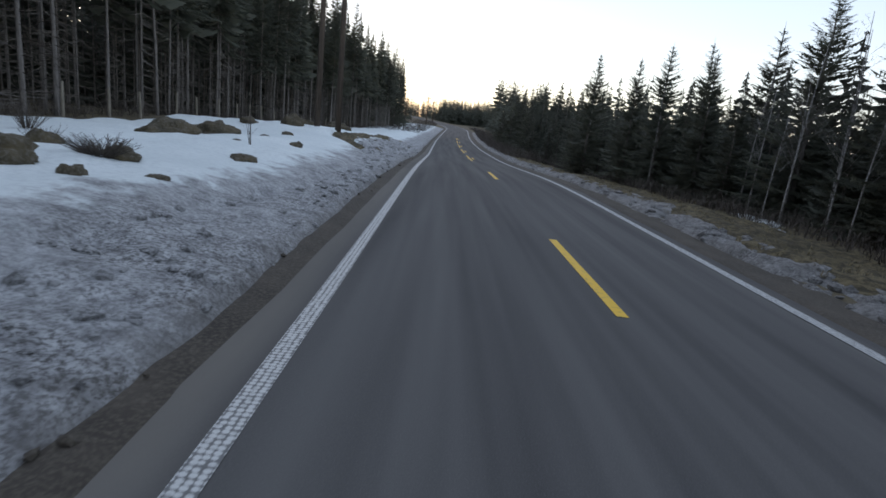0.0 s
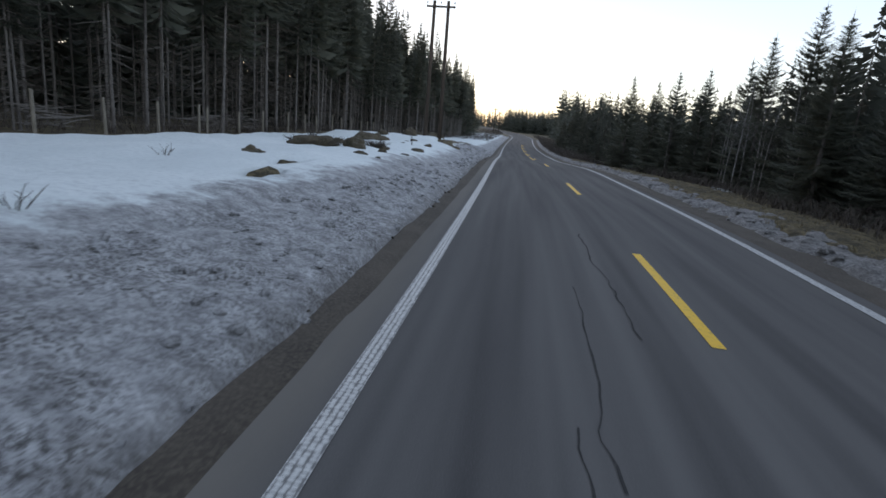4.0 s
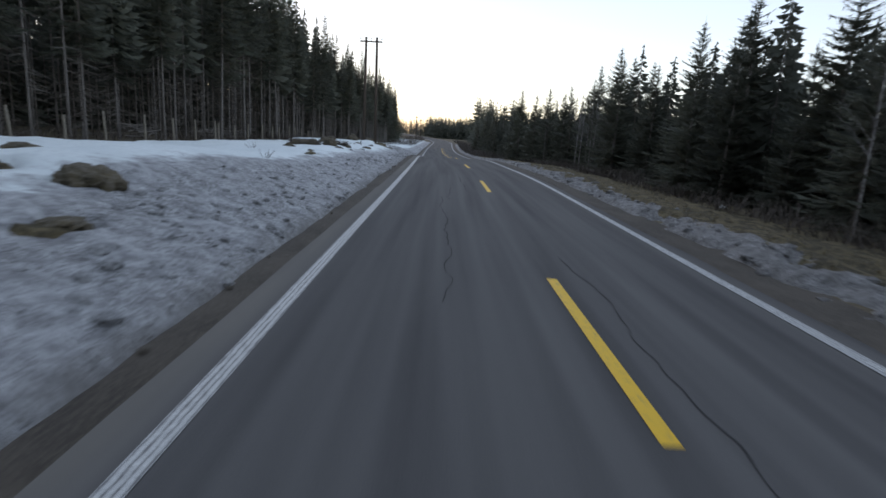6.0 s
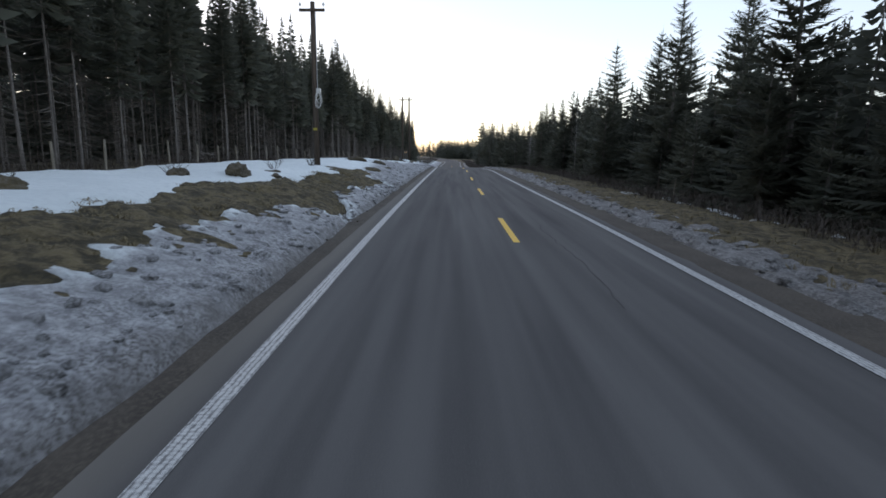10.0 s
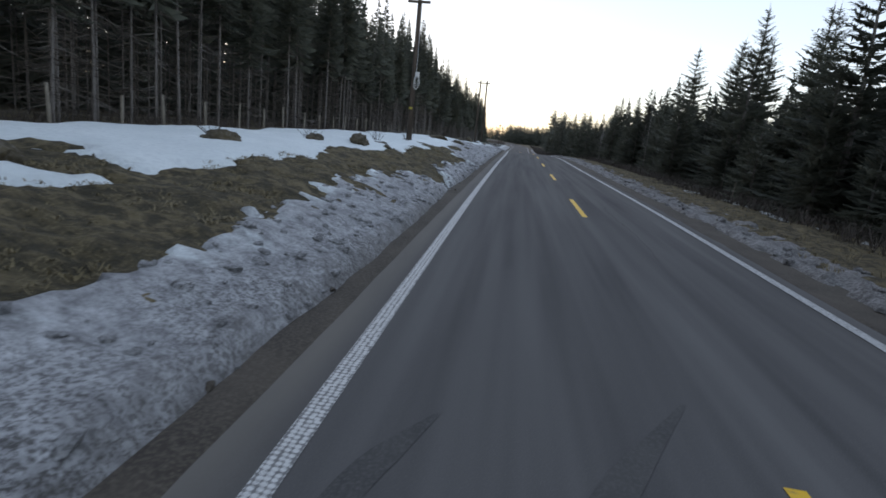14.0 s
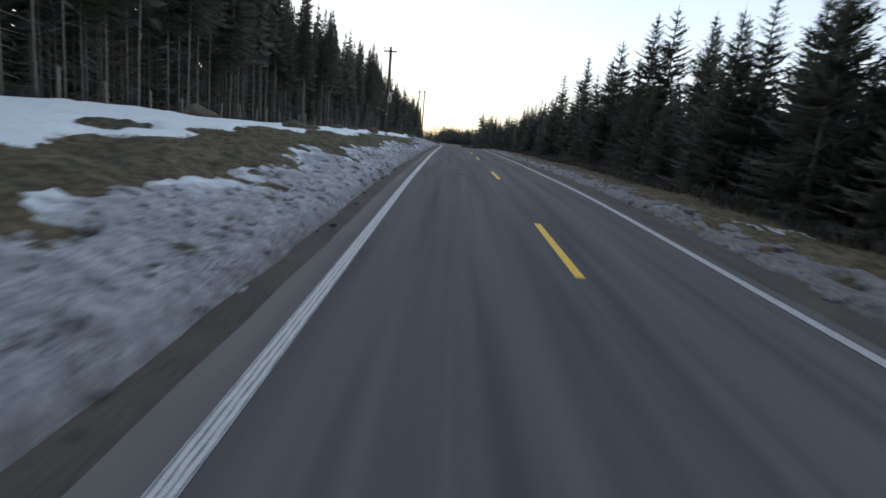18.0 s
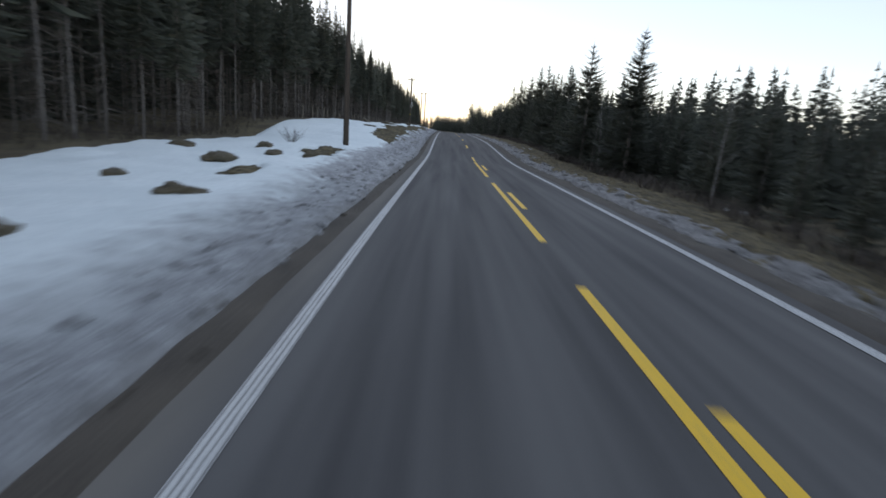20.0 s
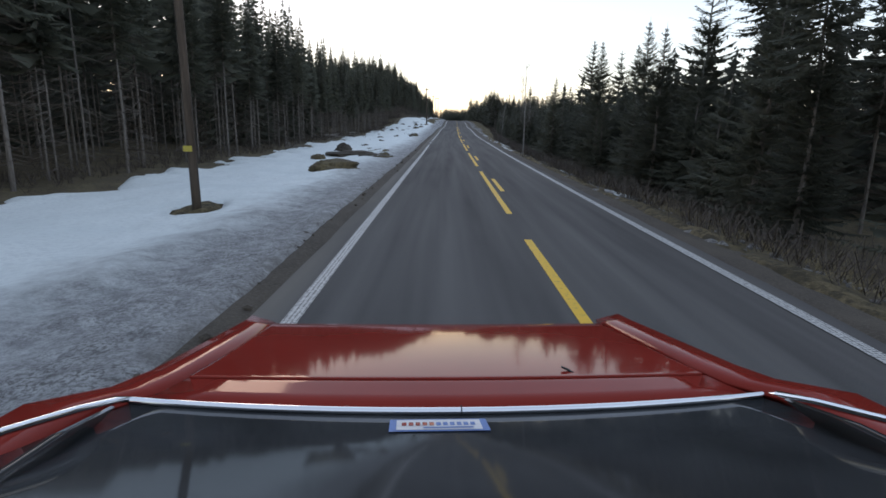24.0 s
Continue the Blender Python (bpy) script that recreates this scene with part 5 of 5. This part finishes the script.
# ---- the car that carries the camera, where it stands at the end ----
def car_materials():
    paint, nt, bs = mat("red_car_paint", 0.07)
    n1 = noise_tex(nt, coords(nt), 3.0, 3.0)
    nt.links.new(ramp(nt, n1, [(0.3, (0.25, 0.025, 0.018)), (0.7, (0.29, 0.03, 0.022))]), bs.inputs["Base Color"])
    bs.inputs["Coat Weight"].default_value, bs.inputs["Coat Roughness"].default_value = 0.07, 0.02
    bs.inputs["Specular IOR Level"].default_value = 0.1
    bs.inputs["Specular Tint"].default_value, bs.inputs["Coat Tint"].default_value = (1.0, 0.74, 0.55, 1), (1.0, 0.86, 0.72, 1)
    chrome, nt, bs = mat("chrome", 0.08, 1.0)
    bs.inputs["Base Color"].default_value = (0.8, 0.81, 0.83, 1)
    glass, nt, bs = mat("tinted_glass", 0.06)
    haze = noise_tex(nt, coords(nt), 2.0, 3.0)
    nt.links.new(ramp(nt, haze, [(0.35, (0.028, 0.031, 0.033)), (0.65, (0.05, 0.054, 0.057))]), bs.inputs["Base Color"])
    bs.inputs["Specular IOR Level"].default_value = 0.18
    rubber = two_scale("black_rubber", 8.0, 60.0, (0.015, 0.015, 0.015), (0.025, 0.025, 0.025), (0.02, 0.02, 0.02), 0.8, 0.002)
    cloth = two_scale("dark_interior", 4.0, 80.0, (0.012, 0.012, 0.012), (0.02, 0.02, 0.021), (0.03, 0.03, 0.03), 0.95, 0.002)
    lamp, nt, bs = mat("red_lens", 0.15)
    bs.inputs["Base Color"].default_value = (0.35, 0.01, 0.01, 1)
    return paint, chrome, glass, rubber, cloth, lamp


PAINT, CHROME, GLASS, RUBBER, CLOTH, LENS = car_materials()
car = tagged(new("car"), "red classic coupe with chrome trim on the asphalt road", "car")
CAR_X, CAR_Y, CAR_Z, CAR_YAW = 0.08, -210.24, 0.0, 5.0
car.matrix_basis = Matrix.Translation((CAR_X + float(cx(CAR_Y)), CAR_Y, float(zr(CAR_Y)) + CAR_Z)) @ Matrix.Rotation(radians(CAR_YAW), 4, "Z") @ Matrix.Rotation(-0.012, 4, "X")


def loft(sections, name, material, parent, label="", close=False):
    """A skin through rows of points of equal count."""
    n = len(sections[0])
    V = [Vector(p) for s in sections for p in s]
    F = [(i * n + k, i * n + k + 1, (i + 1) * n + k + 1, (i + 1) * n + k) for i in range(len(sections) - 1) for k in range(n - 1)]
    if close:
        F += [tuple(range(n))[::-1], tuple(range((len(sections) - 1) * n, len(sections) * n))]
    ob = mesh_object(name, V, F, material, parent, label, True)
    m = ob.modifiers.new("thick", "SOLIDIFY")
    m.thickness, m.offset = 0.012, -1
    return ob


# quarter panels: a crest along each side and a rolled shoulder
for s, nm in ((-1, "quarter_panel"), (1, "quarter_panel")):
    rows = []
    for y, inner, crest, z in ((1.12, 0.872, 1.0, 0.897), (1.0, 0.87, 1.0, 0.913), (0.8, 0.872, 1.02, 0.939), (0.6, 0.885, 1.045, 0.964), (0.2, 0.93, 1.10, 1.010), (0.05, 0.97, 1.16, 1.022), (-0.1, 1.07, 1.34, 1.04), (-0.6, 1.18, 1.42, 1.05), (-1.6, 1.18, 1.42, 1.02), (-2.6, 1.1, 1.36, 1.0), (-4.2, 0.9, 1.15, 0.95)):
        seam = min(z - 0.016, 1.0075 - 0.132 * (y - 0.15) - 0.024 * (y - 0.15) ** 2) if y > 0.1 else z - 0.016
        rows.append([(s * inner, y, seam), (s * (inner + crest) / 2, y, 0.5 * (seam + z)), (s * (crest - 0.01), y, z - 0.004), (s * (crest + 0.012), y, z - 0.03), (s * (crest + 0.03), y, z - 0.14), (s * (crest + 0.01), y, z - 0.4), (s * (crest - 0.05), y, 0.3)])
    loft(rows, nm, PAINT, car)
# boot lid with a slight crown, and the panel between the lid and the window
lid = []
for y, w, drop in ((1.085, 0.868, 0.022), (1.065, 0.866, 0.008), (1.04, 0.864, 0.002), (0.95, 0.862, 0), (0.8, 0.866, 0), (0.65, 0.874, 0), (0.5, 0.882, 0), (0.4, 0.89, 0), (0.3, 0.9, 0), (0.15, 0.922, 0), (0.132, 0.924, 0), (0.125, 0.925, 0.0006)):
    z = 1.0035 - 0.132 * (y - 0.15) - 0.024 * (y - 0.15) ** 2 - drop
    lid.append([(w * x, y - 0.065 * (1 - x * x), z + 0.018 * (1 - x * x)) for x in (-1, -0.99, -0.975, *np.linspace(-0.9, 0.9, 13), 0.975, 0.99, 1)])
loft(lid, "boot_lid", PAINT, car, "glossy red boot lid")
tail = [[(w * x, y - 0.065 * (1 - x * x), z + d * (1 - x * x)) for x in np.linspace(-1, 1, 13)] for w, y, z, d in ((0.87, 1.09, 0.838, 0.018), (0.875, 1.14, 0.80, 0.0), (0.88, 1.15, 0.60, 0.0), (0.88, 1.1, 0.35, 0.0))]
loft(tail, "rear_panel", PAINT, car)
panel = []
for y, w, z, bow in ((0.113, 0.928, 1.0035, 0.065), (0.108, 0.93, 1.0042, 0.066), (0.09, 0.937, 1.005, 0.07), (0.03, 0.96, 1.007, 0.09), (-0.055, 1.0, 1.012, 0.115)):
    panel.append([(w * x, y - bow * (1 - x * x), z + 0.018 * (1 - x * x)) for x in np.linspace(-1, 1, 13)])
loft(panel, "window_panel", PAINT, car)
# chrome along the window's foot, round the corners and up the pillars
pts = [(x, -0.175 + 0.125 * (x / 1.04) ** 2, 1.022 + 0.018 * (1 - x * x)) for x in np.linspace(-1.04, 0.0, 9)]
for s in (-1, 1):
    run = [(-s * p[0] if s > 0 else p[0], p[1], p[2]) for p in pts]
    mesh_object("chrome_strip", *tube(run, [0.012] * len(run), 10, False), CHROME, car, "polished chrome window trim", True)
    up = [(s * 1.04, -0.05, 1.022), (s * 1.075, -0.075, 1.034), (s * 1.12, -0.19, 1.065), (s * 1.185, -0.38, 1.11), (s * 1.2, -0.8, 1.22), (s * 1.05, -1.2, 1.30)]
    mesh_object("pillar_trim", *tube(up, [0.011, 0.013, 0.013, 0.013, 0.012, 0.011], 8), CHROME, car, "polished chrome window trim", True)
mesh_object("trim_clip", *box(-0.0015, 0.0015, -0.188, -0.162, 1.036, 1.0535), RUBBER, car)
# rear window, roof and cabin
def sweep(y):
    """Height of the hollow rear window, steeper towards the roof."""
    return 1.0 + 0.229 * (-0.18 - y) + 0.117 * (-0.18 - y) ** 2


rows = []
for y, w in ((-0.18, 1.04), (-0.186, 1.044), (-0.2, 1.05), (-0.26, 1.09), (-0.32, 1.125), (-0.38, 1.15), (-0.45, 1.157), (-0.52, 1.16), (-0.6, 1.16), (-0.7, 1.15), (-0.8, 1.137), (-0.9, 1.12), (-1.1, 1.05)):
    z = sweep(y)
    rows.append([(w * x, y + 0.125 * x * x * max(0.0, 1 - (-0.18 - y) / 0.2), z + 0.018 * (1 - x * x)) for x in np.linspace(-1, 1, 15)])
loft(rows, "rear_window", GLASS, car, "dark tinted rear window")
rows = []
for y, w, z in ((-1.1, 1.05, 1.315), (-1.5, 1.0, 1.345), (-2.2, 0.86, 1.33), (-2.6, 0.84, 1.28)):
    rows.append([(w * x, y, z + 0.03 * (1 - x * x)) for x in np.linspace(-1, 1, 11)])
loft(rows, "roof", PAINT, car)
rows = []
for y, w, z in ((-2.6, 0.84, 1.28), (-3.2, 0.95, 0.99)):
    rows.append([(w * x, y, z + 0.02 * (1 - x * x)) for x in np.linspace(-1, 1, 9)])
loft(rows, "windscreen", GLASS, car)
rows = []
for y, w, z in ((-3.2, 0.97, 0.985), (-3.8, 0.95, 0.96), (-4.5, 0.88, 0.88), (-4.6, 0.86, 0.5)):
    rows.append([(w * x, y, z + 0.02 * (1 - x * x)) for x in np.linspace(-1, 1, 9)])
loft(rows, "bonnet", PAINT, car)
for s in (-1, 1):
    rows = [[(s * 1.05, -0.14, 1.05), (s * 1.05, -1.2, 1.03), (s * 1.03, -2.6, 1.0), (s * 0.98, -3.2, 0.98)], [(s * 1.02, -0.45, 1.14), (s * 0.94, -1.2, 1.29), (s * 0.86, -2.2, 1.32), (s * 0.84, -2.6, 1.28)]]
    loft(rows, "side_window", GLASS, car)
mesh_object("parcel_shelf", *box(-0.93, 0.93, -0.75, -0.06, 0.93, 0.96), CLOTH, car, "dark parcel shelf behind the glass")
mesh_object("cabin_floor", *box(-0.95, 0.95, -3.3, 0.8, 0.3, 0.36), CLOTH, car)
mesh_object("rear_seat", *box(-0.8, 0.8, -1.15, -0.78, 0.36, 1.0), CLOTH, car)
for s in (-1, 1):
    mesh_object("tail_lamp", *box(s * 0.62 - 0.16, s * 0.62 + 0.16, 1.12, 1.16, 0.62, 0.76), LENS, car)
mesh_object("rear_bumper", *tube([(-1.05, 0.88, 0.50), (-0.92, 1.16, 0.50), (0, 1.22, 0.50), (0.92, 1.16, 0.50), (1.05, 0.88, 0.50)], [0.06] * 5, 10), CHROME, car, "chrome rear bumper", True)
for x, y in ((-0.86, -0.1), (0.86, -0.1), (-0.86, -3.4), (0.86, -3.4)):
    ring = [(x + dx, y, 0.33) for dx in (-0.11, -0.1, 0.1, 0.11)]
    tyre = mesh_object("wheel", *tube(ring, [0.26, 0.33, 0.33, 0.26], 24), RUBBER, car, smooth_faces=True)
    mesh_object("rim", *tube([(x - 0.115, y, 0.33), (x + 0.115, y, 0.33)], [0.19, 0.19], 20), CHROME, tyre)
# sticker inside the rear window, its writing as bars
STICK_B = two_scale("blue_sticker", 20.0, 60.0, (0.05, 0.16, 0.42), (0.06, 0.19, 0.46), (0.05, 0.15, 0.40), 0.5, 0.001)
STICK_W = two_scale("white_sticker", 20.0, 60.0, (0.62, 0.62, 0.64), (0.68, 0.68, 0.70), (0.58, 0.58, 0.60), 0.5, 0.001)


def on_glass(x0, x1, a, b, lift):
    z = lambda y, x: sweep(y) + 0.018 * (1 - x * x) + lift
    return [(x0, a, z(a, x0)), (x1, a, z(a, x1)), (x1, b, z(b, x1)), (x0, b, z(b, x0))], [(3, 2, 1, 0)]


stick = mesh_object("sticker", *on_glass(-0.215, 0.065, -0.345, -0.232, 0.0165), STICK_B, car, "blue and white dealer sticker")
mesh_object("sticker_field", *on_glass(-0.195, 0.045, -0.335, -0.242, 0.018), STICK_W, stick)
for k in range(11):
    mesh_object("lettering_bar", *on_glass(-0.18 + 0.0195 * k, -0.167 + 0.0195 * k, -0.30, -0.27, 0.0195), STICK_B if k > 4 else LENS, stick)
mesh_object("lettering_bar", *on_glass(-0.12, 0.02, -0.325, -0.313, 0.0195), STICK_B, stick)
# short thin aerial lying over the lid's seam
mesh_object("washer_jet", *tube([(0.46, 0.10, 1.012), (0.42, 0.135, 1.03), (0.40, 0.15, 1.035)], [0.006, 0.005, 0.004], 6), RUBBER, car)
